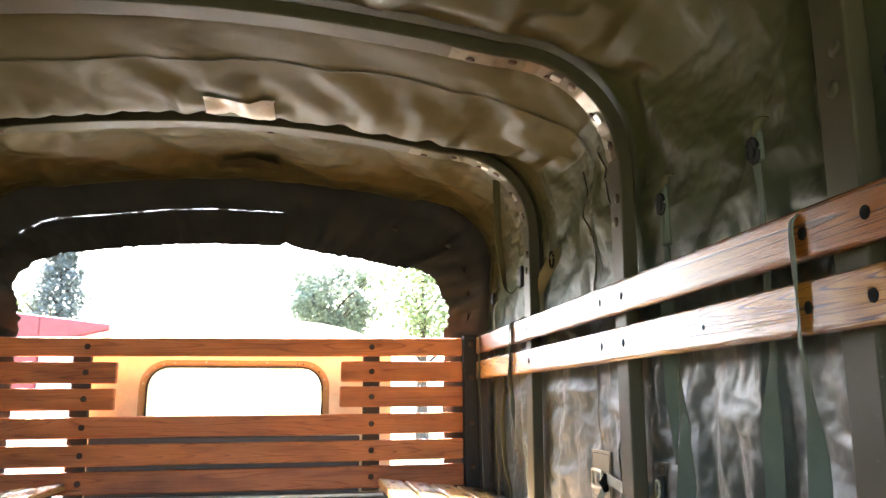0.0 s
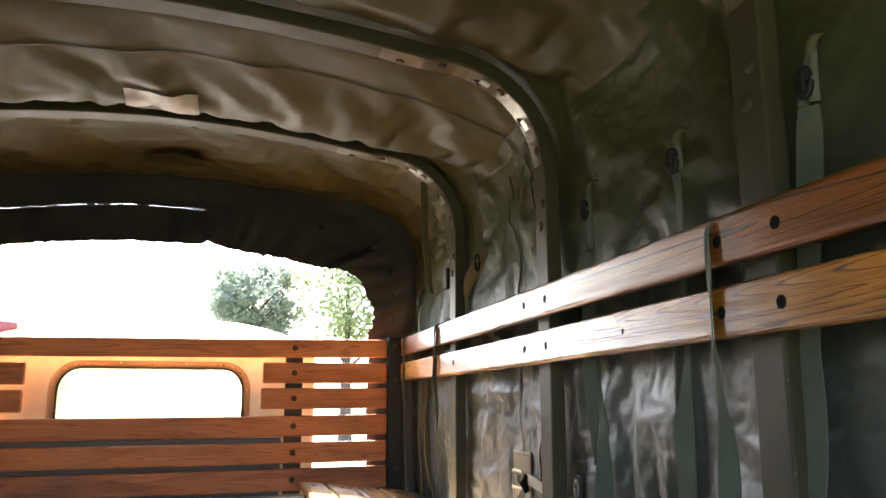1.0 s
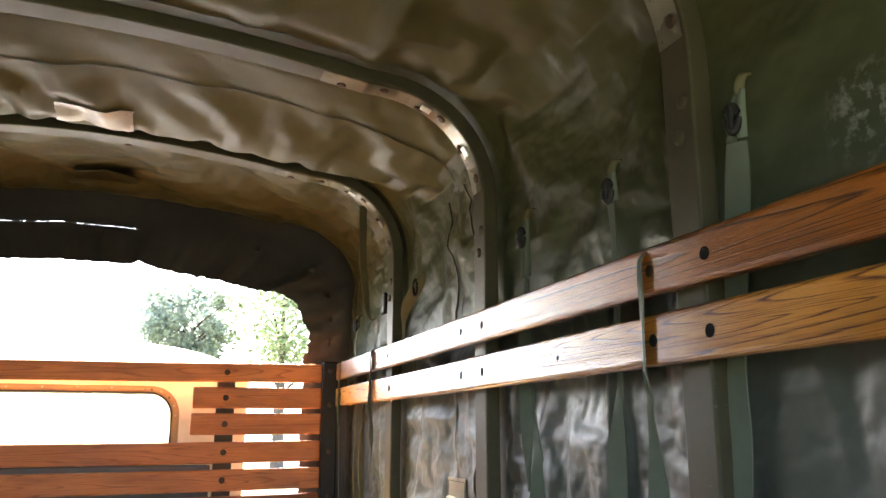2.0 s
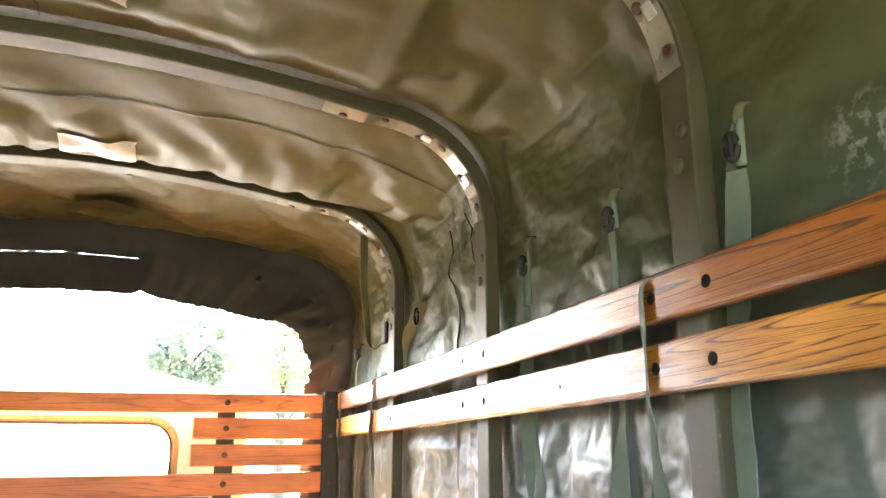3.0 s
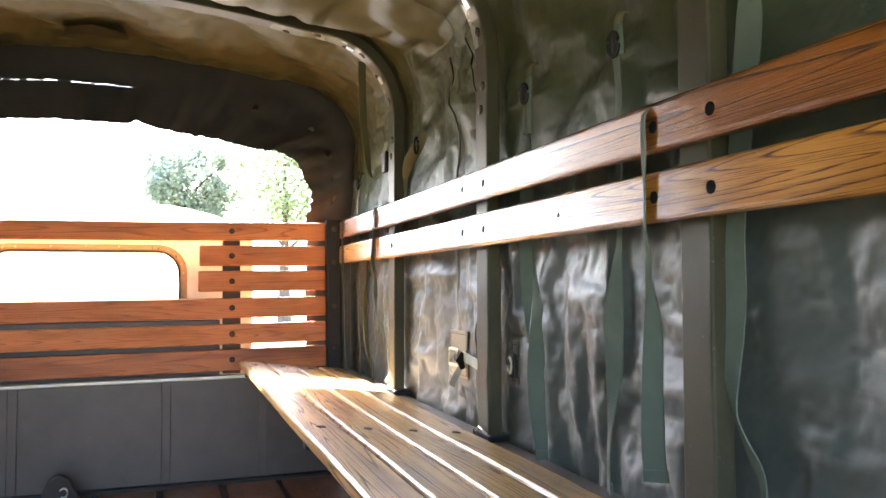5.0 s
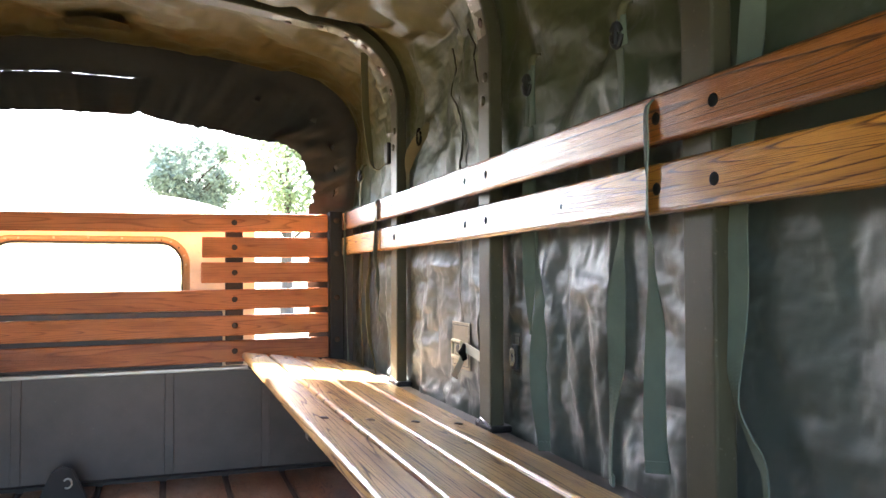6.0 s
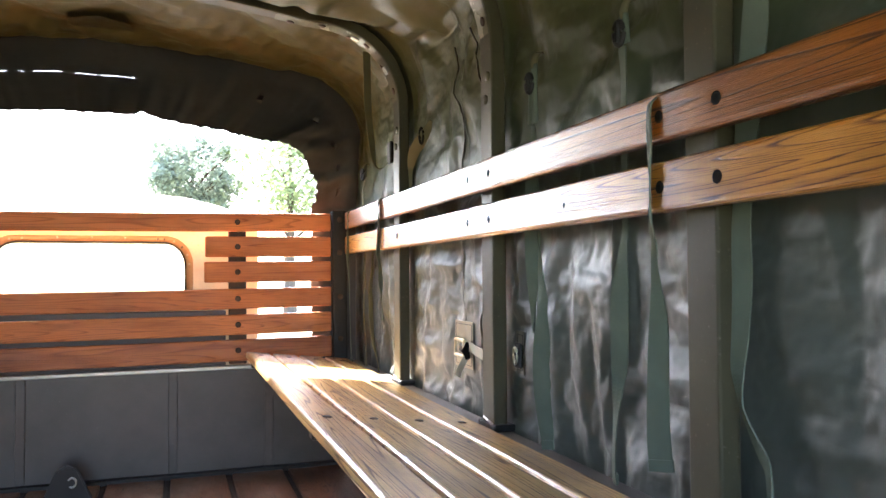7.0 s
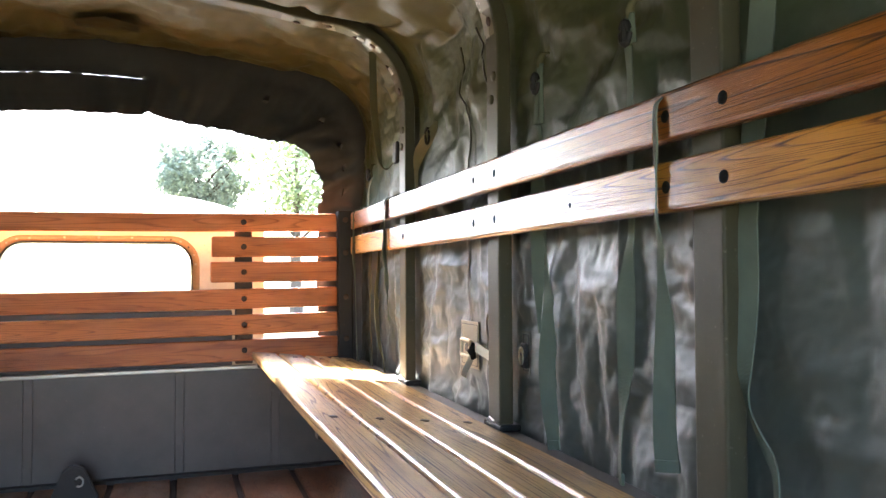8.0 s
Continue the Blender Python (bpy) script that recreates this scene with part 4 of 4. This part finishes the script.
strap("olive strap hooked to the canvas near the front corner", (2.98, 1.25),
      [(W - .003, 2.985, 1.19, .013, 0), (W - .012, 2.99, 1.12, .014, 0), (W - .006, 2.985, 1.0, .014, 0), (W - .01, 2.98, .80, .017, 0), (W - .012, 2.97, .62, .018, 5), (W - .01, 2.955, .46, .018, 0)], WEBBING_OLD)
strap("thin dark strap curving down in the front corner", None,
      [(W - .002, 2.84, 1.03, .012, 0), (W - .008, 2.85, .85, .013, 30), (W - .02, 2.84, .70, .012, 50), (W - .022, 2.79, .58, .012, 40), (W - .012, 2.74, .46, .012, 10)], WEBBING_OLD)
# the strap that hangs in a loop from the bow to a hook on the wall
loop = strap("olive webbing strap looped from a bow to a hook", None,
             [(0.985, 2.475, 1.545, .016, 60), (0.990, 2.49, 1.47, .016, 60), (1.0, 2.52, 1.37, .016, 60), (1.02, 2.555, 1.27, .016, 50), (1.04, 2.59, 1.20, .015, 35), (1.062, 2.60, 1.178, .014, 10),
              (1.085, 2.595, 1.20, .013, 0), (1.097, 2.585, 1.235, .012, 0)], WEBBING_OLD, 0.0)
part("buckle", box((1.084, 2.555, 1.195), (1.099, 2.595, 1.270), 0.006), STEEL_DARK, loop, "dark metal hook")


def over_rails(label, y, lean, half, tail):
    """A strap laid over the top board and hanging down in front of both."""
    x = 1.047
    pts = [(W - .004, y + .002, 1.02, half, 0), (W - .006, y, 1.085, half, 0), (x + .020, y, 1.0755, half, 0), (x - .0045, y, 1.060, half * .9, 20), (x - .006, y + lean * .2, 1.00, half * .85, 20),
           (x - .006, y + lean * .5, .94, half * .7, 35)] + tail
    return strap(label, None, pts, WEBBING, 0.0)


over_rails("pale sage strap laid over both backrest boards, end hanging", 0.963, 0, .0125,
           [(1.044, .968, .895, .007, 20), (1.062, .985, .86, .007, 10), (1.076, 1.006, .832, .0065, -5), (1.082, 1.011, .798, .009, -18), (1.084, 1.009, .738, .0155, -28), (1.085, 1.014, .653, .0175, -30),
            (1.085, 1.014, .568, .0190, -30), (1.086, 1.009, .518, .0190, -30)])
over_rails("pale sage strap slung over the boards with a twisted end", 2.545, .004, .016,
           [(1.040, 2.548, .89, .010, 50), (1.046, 2.545, .84, .013, 30), (1.05, 2.552, .79, .009, 60), (1.052, 2.55, .75, .014, 20), (1.055, 2.545, .66, .012, 10)])
over_rails("thin pale strap over the boards by the corner post", 3.035, 0, .011, [(1.040, 3.035, .89, .010, 40), (1.045, 3.03, .80, .012, 20), (1.05, 3.03, .60, .012, 10), (1.055, 3.03, .47, .012, 0)])


# the tie on the canvas by the second bow
def wall_tie():
    tie = thing("footman_loop", "brass tie-down loop with pale strap on a canvas patch", "tie-down")
    for name, y0, y1, z0, z1 in (("patch", 1.866, 1.995, .570, .692), ("far_patch", 1.556, 1.596, .595, .690)):
        part(name, box((WALL + .0045, y0, z0), (WALL + .0062, y1, z1), .0006, 1), PATCH if name == "patch" else SEAM, tie, "square stitched canvas patch")
        for a, b, c, d in ((y0 + .006, y1 - .006, z1 - .009, z1 - .0075), (y0 + .006, y1 - .006, z0 + .0075, z0 + .009), (y0 + .006, y0 + .0085, z0 + .009, z1 - .009), (y1 - .0085, y1 - .006, z0 + .009, z1 - .009)):
            part("stitching", box((WALL + .0040, a, c), (WALL + .0046, b, d)), STEEL_DARK, tie)
    # a rectangular wire clip with a dark roller, the strap pulled through it
    ring = [(WALL - .006 + .003 * math.cos(a), 1.932 + .040 * max(-1, min(1, 1.35 * math.cos(a))), .622 + .021 * max(-1, min(1, 1.35 * math.sin(a)))) for a in np.linspace(0, 2 * math.pi, 25)[:-1]]
    part("loop", tube(ring, .0048, 8, closed=True), BRASS, tie, "dull metal wire loop", smooth=True)
    part("roller", tube([(WALL - .008, 1.868, .600), (WALL - .016, 1.866, .619), (WALL - .008, 1.864, .640)], .0105, 10, taper=[.7, 1.1, .7]), BOLT_BLACK, tie, "dull black cast roller", smooth=True)
    part("clasp", box((WALL - .008, 1.900, .612), (WALL + .0035, 1.938, .634), .005), STEEL_DARK, tie)
    part("strap", box((-.0015, -.085, -.0125), (.0015, .085, .0125), .001), COTTON, tie, "pale cotton strap", at=pose(WALL - .010, 1.780, .622, 6.5, 0, -2))
    part("strap_end", ribbon([(WALL - .010, 1.872, .606, .007, -40), (WALL - .014, 1.890, .585, .008, -30), (WALL - .012, 1.925, .560, .008, -30), (WALL - .008, 1.940, .545, .008, -30)]), COTTON, tie)
    part("keeper", box((WALL - .004, 1.562, .608), (WALL + .0035, 1.590, .664), .004), STEEL_DARK, tie)
    part("keeper_eye", tube([(WALL - .008 + .0 * a, 1.576 + .009 * math.cos(a), .636 + .018 * math.sin(a)) for a in np.linspace(0, 2 * math.pi, 15)[:-1]], .003, 6, closed=True), BRASS, tie, smooth=True)
    tie.location = (0.0065, 0, 0)
    return tie


wall_tie()


# ---- patches and seams on the canvas ----
def roof_z(x):
    """Height of the bows' outer line at x."""
    u = abs(x - CX) / 0.70
    return 1.708 - 0.063 * u ** 1.8


def canvas_z(x, y):
    """Height of the cover's underside overhead."""
    top = CLOTH[:, CLOTH.shape[1] // 4:-CLOTH.shape[1] // 4]
    j = int(np.clip(np.searchsorted(top[:, top.shape[1] // 2, 1], y), 1, len(top) - 1))
    a, b = (float(np.interp(x, top[k, :, 0], top[k, :, 2])) for k in (j - 1, j))
    y0, y1 = top[j - 1, top.shape[1] // 2, 1], top[j, top.shape[1] // 2, 1]
    return a + (b - a) * min(1.0, max(0.0, (y - y0) / (y1 - y0)))


def centre_patch(y, flap):
    """A canvas patch sewn over a bow, with a bright worn pad behind it and a loose peaked end before it."""
    ob = thing("bow_patch", "canvas wear patch over a bow with a loose end", "canvas patch", "patches over the bows")
    x0, x1 = 0.04, 0.25
    def sheet(ya, yb, drop, ny, mat, name, label, xa=x0, xb=x1, rag=1.0):
        bm = bmesh.new()
        grid = []
        level = min(canvas_z(xa + (xb - xa) * k / 8, yb) - roof_z(xa + (xb - xa) * k / 8) for k in range(9))
        for j in range(ny + 1):
            v = j / ny
            row = []
            for i in range(13):
                u = i / 12
                x = xa + (xb - xa) * u + 0.006 * noise.noise((v * 5, u * 3, y))
                yy = ya + (yb - ya) * v + rag * 0.008 * noise.noise((u * 4, y, 2.0))
                z = (roof_z(x) + level if rag < 1 else canvas_z(x, yy)) - drop(u, v) + rag * 0.003 * noise.noise((u * 6, v * 6, y)) + rag * 0.0035 * abs(noise.noise((u * 11, v * 2, y + 4)))
                row.append(bm.verts.new((x, yy, z)))
            grid.append(row)
        for a, b in zip(grid, grid[1:]):
            for i in range(12):
                bm.faces.new((a[i], a[i + 1], b[i + 1], b[i]))
        bmesh.ops.solidify(bm, geom=bm.faces[:], thickness=0.0016)
        bmesh.ops.recalc_face_normals(bm, faces=bm.faces)
        return part(name, bm, mat, ob, label, smooth=True)
    sheet(y - 0.305, y - 0.195, lambda u, v: 0.009, 8, PAD_PALE, "pad", "pale worn pad with creases", 0.068, 0.262)
    if flap:
        sheet(y + 0.40, y + 0.56, lambda u, v: 0.003 + (1 - v) ** 1.2 * (0.006 + 0.018 * abs(2 * u - 1) ** 1.1), 8, CANVAS, "flap", "loose peaked flap", rag=0.15)
    part("stitching", tube([(x0 + 0.03, y - 0.17, roof_z(0.07) - 0.020), (x0 + 0.05, y - 0.10, roof_z(0.09) - 0.018), (x0 + 0.045, y - 0.05, roof_z(0.09) - 0.014)], 0.0022, 5), STEEL_DARK, ob)
    part("rivet", RIVET, RUST, ob, at=Matrix.Translation((0.236, y + 0.03, roof_z(0.236) - 0.041)) @ pose(0, 0, 0, 180))
    return ob


centre_patch(BOWS[0], True)
centre_patch(BOWS[1], False)


def roof_seam(y, wander):
    """A felled seam across the cover, from wall to wall."""
    bm = bmesh.new()
    rows = []
    for i in range(60, CLOTH.shape[1] - 60, 6):
        x, z = CLOTH[0, i, 0], CLOTH[0, i, 2]
        yy = y + wander * noise.noise((x * 1.5, z * 2, y))
        j = int(np.argmin(np.abs(CLOTH[:, i, 1] - yy)))
        p = Vector(CLOTH[j, i])
        inward = (Vector((CX, p.y, 1.0)) - p).normalized() * 0.003
        rows.append([bm.verts.new(p + inward * k + Vector((0, d, 0))) for d, k in ((-0.005, 0.7), (0.0, 1.0), (0.005, 0.7))])
    for a, b in zip(rows, rows[1:]):
        for i in range(2):
            bm.faces.new((a[i], a[i + 1], b[i + 1], b[i]))
    bmesh.ops.solidify(bm, geom=bm.faces[:], thickness=0.002)
    bmesh.ops.recalc_face_normals(bm, faces=bm.faces)
    return part("seam", bm, CANVAS, cover, smooth=True)


roof_seam(1.93, 0.03)
roof_seam(3.10, 0.02)

# piping sewn on the canvas between the bows
for path in ([(1.985, 1.06), (1.96, 1.14), (1.935, 1.20), (1.94, 1.25), (2.015, 1.33), (2.005, 1.38), (2.02, 1.445)],
             [(1.775, 1.06), (1.773, 1.12), (1.763, 1.217), (1.812, 1.30), (1.822, 1.39), (1.85, 1.45)],
             [(1.784, 0.90), (1.779, 0.80), (1.785, 0.70), (1.781, 0.60), (1.783, 0.47)]):
    line = [on_cloth(p[0], p[1]) - Vector((0.002, 0, 0.001)) for p in smooth_path(path, 5)]
    part("piping", tube(line, 0.0026, 6), SEAM, cover, smooth=True)

# ---- post feet ----
for y in BOWS:
    for side in (1, -1):
        gx = CX + side * 1.003
        foot = tagged(part("bow_socket", box((gx - .027, y - .050, .463), (gx + .027, y + .050, .478), .004), STEEL_DARK), "dark steel socket at the foot of a bow", "socket", "bow sockets")
        if side > 0:
            part("pin", tube([(gx - .022, y - .03, .477), (gx - .030, y - .02, .486), (gx - .030, y + .005, .490), (gx - .034, y + .015, .48)], .0022, 6), STEEL_EDGE, foot, "bright wire pin")

def loft(loops, bm=None, closed=True):
    """Skins a chain of equal-length loops of points."""
    bm = bm or bmesh.new()
    rows = [[bm.verts.new(p) for p in lp] for lp in loops]
    n = len(rows[0])
    for a, b in zip(rows, rows[1:]):
        for k in range(n if closed else n - 1):
            bm.faces.new((a[k], a[(k + 1) % n], b[(k + 1) % n], b[k]))
    return bm


# ---- ring bracket on the floor by the headboard ----
lash = thing("lashing_ring", "steel lashing ring on a dark bracket by the headboard", "lashing ring")
bm = loft([[(-0.030, 2.945, BED), (0.128, 2.945, BED), (0.080, 2.945, BED + .105), (0.045, 2.945, BED + .118), (0.012, 2.945, BED + .098)],
           [(-0.030, 2.975, BED), (0.128, 2.975, BED), (0.080, 2.975, BED + .105), (0.045, 2.975, BED + .118), (0.012, 2.975, BED + .098)]])
bmesh.ops.holes_fill(bm, edges=bm.edges[:])
bmesh.ops.bevel(bm, geom=bm.edges[:], offset=.004, segments=2, affect="EDGES")
bmesh.ops.recalc_face_normals(bm, faces=bm.faces)
part("bracket", bm, STEEL_DARK, lash, "dark tapered bracket")
part("ring", tube([(0.066 + .013 * math.cos(a), 2.938, BED + .062 + .016 * math.sin(a)) for a in np.linspace(-2.2, 2.6, 15)], .0035, 6), STEEL_EDGE, lash, "bright open steel hook", smooth=True)


# ---- truck cab ----
def rounded_outline(x0, x1, z0, z1, r_top, r_low, n=8):
    pts = []
    for cx, cz, r, a0 in ((x1 - r_top, z1 - r_top, r_top, 0), (x0 + r_top, z1 - r_top, r_top, 90), (x0 + r_low, z0 + r_low, r_low, 180), (x1 - r_low, z0 + r_low, r_low, 270)):
        for k in range(n + 1):
            a = radians(a0 + 90 * k / n)
            pts.append((cx + r * math.cos(a), cz + r * math.sin(a)))
    return pts


CABY = 3.30


def pierced_wall(x0, x1, z0, z1, hole, y0, y1, r_out=0.05):
    """A wall in the x, z plane with an opening through it; the hole is a rounded outline of the same number of points."""
    out = rounded_outline(x0, x1, z0, z1, r_out, r_out)
    return loft([[(x, y0, z) for x, z in hole], [(x, y0, z) for x, z in out], [(x, y1, z) for x, z in out], [(x, y1, z) for x, z in hole], [(x, y0, z) for x, z in hole]])


def truck_cab():
    cab = thing("truck_cab", "cream truck cab with pale crowned roof and rounded rear window", "truck cab")
    x0, x1 = CX - .63, CX + .63
    hole = rounded_outline(CX - .355, CX + .355, .715, .952, .085, .06)
    part("rear_wall", pierced_wall(x0, x1, .40, 1.055, hole, CABY, CABY + .03), CAB_CREAM, cab)
    part("lower_wall", box((x0, CABY - .004, GROUND_Z + .35), (x1, CABY + .03, .397), .004), CAB_CREAM, cab)
    part("rear_locker", box((CX - .54, CABY - .045, .20), (CX + .50, CABY - .005, .672), .006), CAB_DARK, cab, "dark panel under the rear window")
    front = rounded_outline(CX - .54, CX + .54, .50, .98, .06, .06)
    part("windscreen_frame", pierced_wall(x0, x1, .30, 1.06, front, 4.55, 4.58), CAB_LINING, cab)
    for side in (-1, 1):
        gx = CX + side * .63
        a, c = sorted((gx, gx - side * .03))
        part("door_panel", box((a, CABY + .031, GROUND_Z + .35), (c, 4.549, .52), .004), CAB_LINING, cab)
        part("door_pillar", box((a, CABY + .031, .521), (c, CABY + .25, 1.06), .004), CAB_LINING, cab)
    # the crowned roof
    rows = []
    n = 24
    for j in range(14):
        v = j / 13
        y = CABY - .02 + 1.32 * v
        rise = (1 - (2 * v - 1) ** 2)
        line = []
        for i in range(n + 1):
            u = 2 * i / n - 1
            line.append((CX + .665 * u, y, 1.035 + .14 * rise * (1 - abs(u) ** 3.2) + 0.02))
        rows.append(line)
    bm = loft(rows, closed=False)
    bmesh.ops.solidify(bm, geom=bm.faces[:], thickness=.02)
    bmesh.ops.recalc_face_normals(bm, faces=bm.faces)
    part("roof", bm, CAB_ROOF, cab, "pale sunlit crowned roof", smooth=True)
    part("bonnet", box((CX - .55, 4.60, GROUND_Z + .4), (CX + .55, 5.6, .28), .08, 4), CAB_ROOF, cab)
    window = part("rear_window", box((CX - .352, CABY + .012, .718), (CX + .352, CABY + .016, .95)), GLASS, cab, "clear rear window glass")
    window.visible_shadow = False
    def crowned(line):
        return [(x, z + (.012 - .085 * (x - CX) ** 2 if z > .84 else 0)) for x, z in line]
    o, i = crowned(rounded_outline(CX - .374, CX + .374, .690, .966, .105, .05)), crowned(rounded_outline(CX - .343, CX + .343, .722, .938, .082, .04))
    ym = CABY - .016
    mid = [((a[0] + b[0]) / 2, (a[1] + b[1]) / 2) for a, b in zip(o, i)]
    trim = loft([[(x, CABY - .001, z) for x, z in o], [(x, ym + .004, z) for x, z in o], [(x, ym - .002, z) for x, z in mid], [(x, ym + .004, z) for x, z in i], [(x, CABY + .010, z) for x, z in i]])
    frame_part = part("window_frame", trim, WINDOW_TRIM, window, "brown weathered trim with bright screws", smooth=True)
    frame_part.parent = cab
    inner = crowned(rounded_outline(CX - .344, CX + .344, .721, .939, .083, .04))
    part("gasket", tube([(x, ym + .003, z) for x, z in inner], .0045, 6, closed=True), RUBBER, frame_part, "black rubber gasket", smooth=True)
    for k in range(36):
        if k % 2 == 0:
            x, z = mid[(k * len(mid)) // 36]
            part("screw", SCREW, BRASS, frame_part, at=pose(x, ym - .0015, z))
    for x in np.linspace(-.24, .24, 5):
        part("screw", SCREW, BRASS, frame_part, at=pose(CX + x, ym - .0015, .964 - .085 * x * x))
    return cab


SCREW = mesh_of("screw", disc_bolt(0.0045, 0.0025, 1), BRASS, True)
truck_cab()


# ---- trees and the vehicle outside ----
def leaf_cloud(clumps, count, size, seed, flat=0.5):
    rng = random.Random(seed)
    verts, faces = [], []
    for _ in range(count):
        cx, cy, cz, r = rng.choice(clumps)
        d = Vector((rng.gauss(0, 1), rng.gauss(0, 1), rng.gauss(0, 0.8)))
        d.normalize()
        p = Vector((cx, cy, cz)) + d * r * rng.uniform(0.45, 1.05)
        s = size * rng.uniform(0.6, 1.4)
        q = Euler((rng.uniform(-1, 1), rng.uniform(-1, 1), rng.uniform(0, 6.3))).to_matrix()
        k = len(verts)
        for u, v in ((-1, 0), (-.3, -.55), (.6, -.45), (1, 0), (.5, .5), (-.4, .5)):
            verts.append(p + q @ Vector((u * s, v * s, rng.uniform(-.15, .15) * s)))
        faces.append(tuple(range(k, k + 6)))
    return verts, faces


def tree(name, label, x, y, base, top, spread, seed, leaf_mat, leaves, size, conifer=False):
    ob = thing(name, label, "tree", "trees beyond the truck", at=(x, y, base))
    rng = random.Random(seed)
    h = top - base
    pts = [(0.05 * h * rng.uniform(-.2, .2) * (k / 6), 0.02 * h * rng.uniform(-.3, .3), -0.2 + h * .85 * k / 6) for k in range(7)]
    bm = tube(pts, 0.03 * h, 8, taper=[1.2, 1, .85, .7, .5, .35, .15])
    for k in range(10):
        a, z = rng.uniform(0, 6.28), h * rng.uniform(.3, .75)
        r = spread * rng.uniform(.5, .85)
        tube([(0, 0, z), (r * .5 * math.cos(a), r * .5 * math.sin(a), z + .1 * h), (r * math.cos(a), r * math.sin(a), z + .17 * h)], .009 * h, 5, bm, [1, .6, .25])
    part("trunk", bm, BARK, ob)
    clumps = []
    if conifer:
        for k in range(60):
            u = (k + .5) / 60
            a = k * 2.4
            r = spread * (1 - u) ** .8
            clumps.append((r * .7 * math.cos(a), r * .7 * math.sin(a), h * (.08 + .9 * u), .10 * h * (1.1 - u)))
    else:
        while len(clumps) < 120:
            p = Vector((rng.uniform(-1, 1), rng.uniform(-1, 1), rng.uniform(-1, 1)))
            if .35 < p.length < 1:
                clumps.append((p.x * spread * .85, p.y * spread * .85, h * .70 + p.z * h * .28, spread * rng.uniform(.16, .32)))
    verts, faces = leaf_cloud(clumps, leaves, size, seed)
    me = bpy.data.meshes.new("crown")
    me.from_pydata(verts, [], faces)
    me.materials.append(leaf_mat)
    tagged(part("crown", me, leaf_mat, ob), kind="stuff")
    return ob


tree("broadleaf_tree", "round-crowned green tree in hazy sunlight", 1.15, 40, GROUND_Z, 8.4, 2.8, 3, LEAF, 19000, .085)
tree("broadleaf_tree", "tall light-green tree with an open crown", 5.7, 38, GROUND_Z, 9.2, 3.2, 8, LEAF_LIGHT, 6500, .10)
tree("fir_tree", "dark bluish fir tree behind a red vehicle", -12.4, 42, GROUND_Z, 10.5, 2.6, 5, NEEDLE, 13000, .10, True)
tree("broadleaf_tree", "small light-green tree beside the fir", -14.6, 44, GROUND_Z, 6.4, 1.6, 9, LEAF_LIGHT, 2200, .16)


def red_vehicle():
    van = thing("red_van", "red and white high-sided van parked ahead of the truck", "van", at=(-4.6, 13.0, GROUND_Z))
    body = box((-2.4, -1.0, 1.75), (1.10, 1.0, 3.05), .03, 3)
    nose = box((1.09, -.995, 2.62), (2.06, .995, 3.05), .03, 3)
    for v in nose.verts:
        if v.co.z < 2.8:
            v.co.z += 0.34 * (v.co.x - 1.09)             # its lower edge sweeps up
    for bm in (body, nose):
        for v in bm.verts:
            if v.co.z > 2.4:
                v.co.z += 0.11 - 0.11 * (v.co.x - 0.54)  # the roof falls to the front
    part("upper_body", body, RED_PAINT, van, "glossy red upper body")
    part("roof_nose", nose, RED_PAINT, van, "red roof end")
    part("front_panel", box((1.105, -.96, 1.75), (1.74, .96, 2.60), .05, 3), PALE_PAINT, van, "white front panel")
    part("lower_body", box((-2.42, -1.02, .35), (1.77, 1.02, 1.745), .06, 3), PALE_PAINT, van, "white lower body")
    for x in (-1.6, 1.0):
        for y in (-.95, .95):
            w = part("wheel", tube([(x, y - .1, .36), (x, y + .1, .36)], .36, 20), RUBBER, van)
            part("rim", tube([(x, y - .105, .36), (x, y + .105, .36)], .2, 16), STEEL_EDGE, w)
    return van


red_vehicle()

# ---- floor boards ----
edges = [-0.98, -0.72, -0.46, -0.20, 0.06, 0.28, 0.505, 0.72, 0.98]
for a, c in zip(edges, edges[1:]):
    w = c - a - 0.024
    me = plank_mesh("floor_board", (w, FRONT - 0.004 - REAR, 0.02), FLOOR_OAK, 0.004)
    part("floor_board", me, FLOOR_OAK, floor, at=pose(CX + (a + c) / 2, (FRONT - 0.004 + REAR) / 2, BED - 0.0115))
strip = mesh_of("floor_strip", box((-0.008, REAR, BED - 0.0215), (0.008, FRONT - 0.004, BED - 0.006), 0.003), STEEL_DARK)
for a in edges[1:-1]:
    part("floor_strip", strip, STEEL_DARK, floor, at=pose(CX + a, 0, 0))
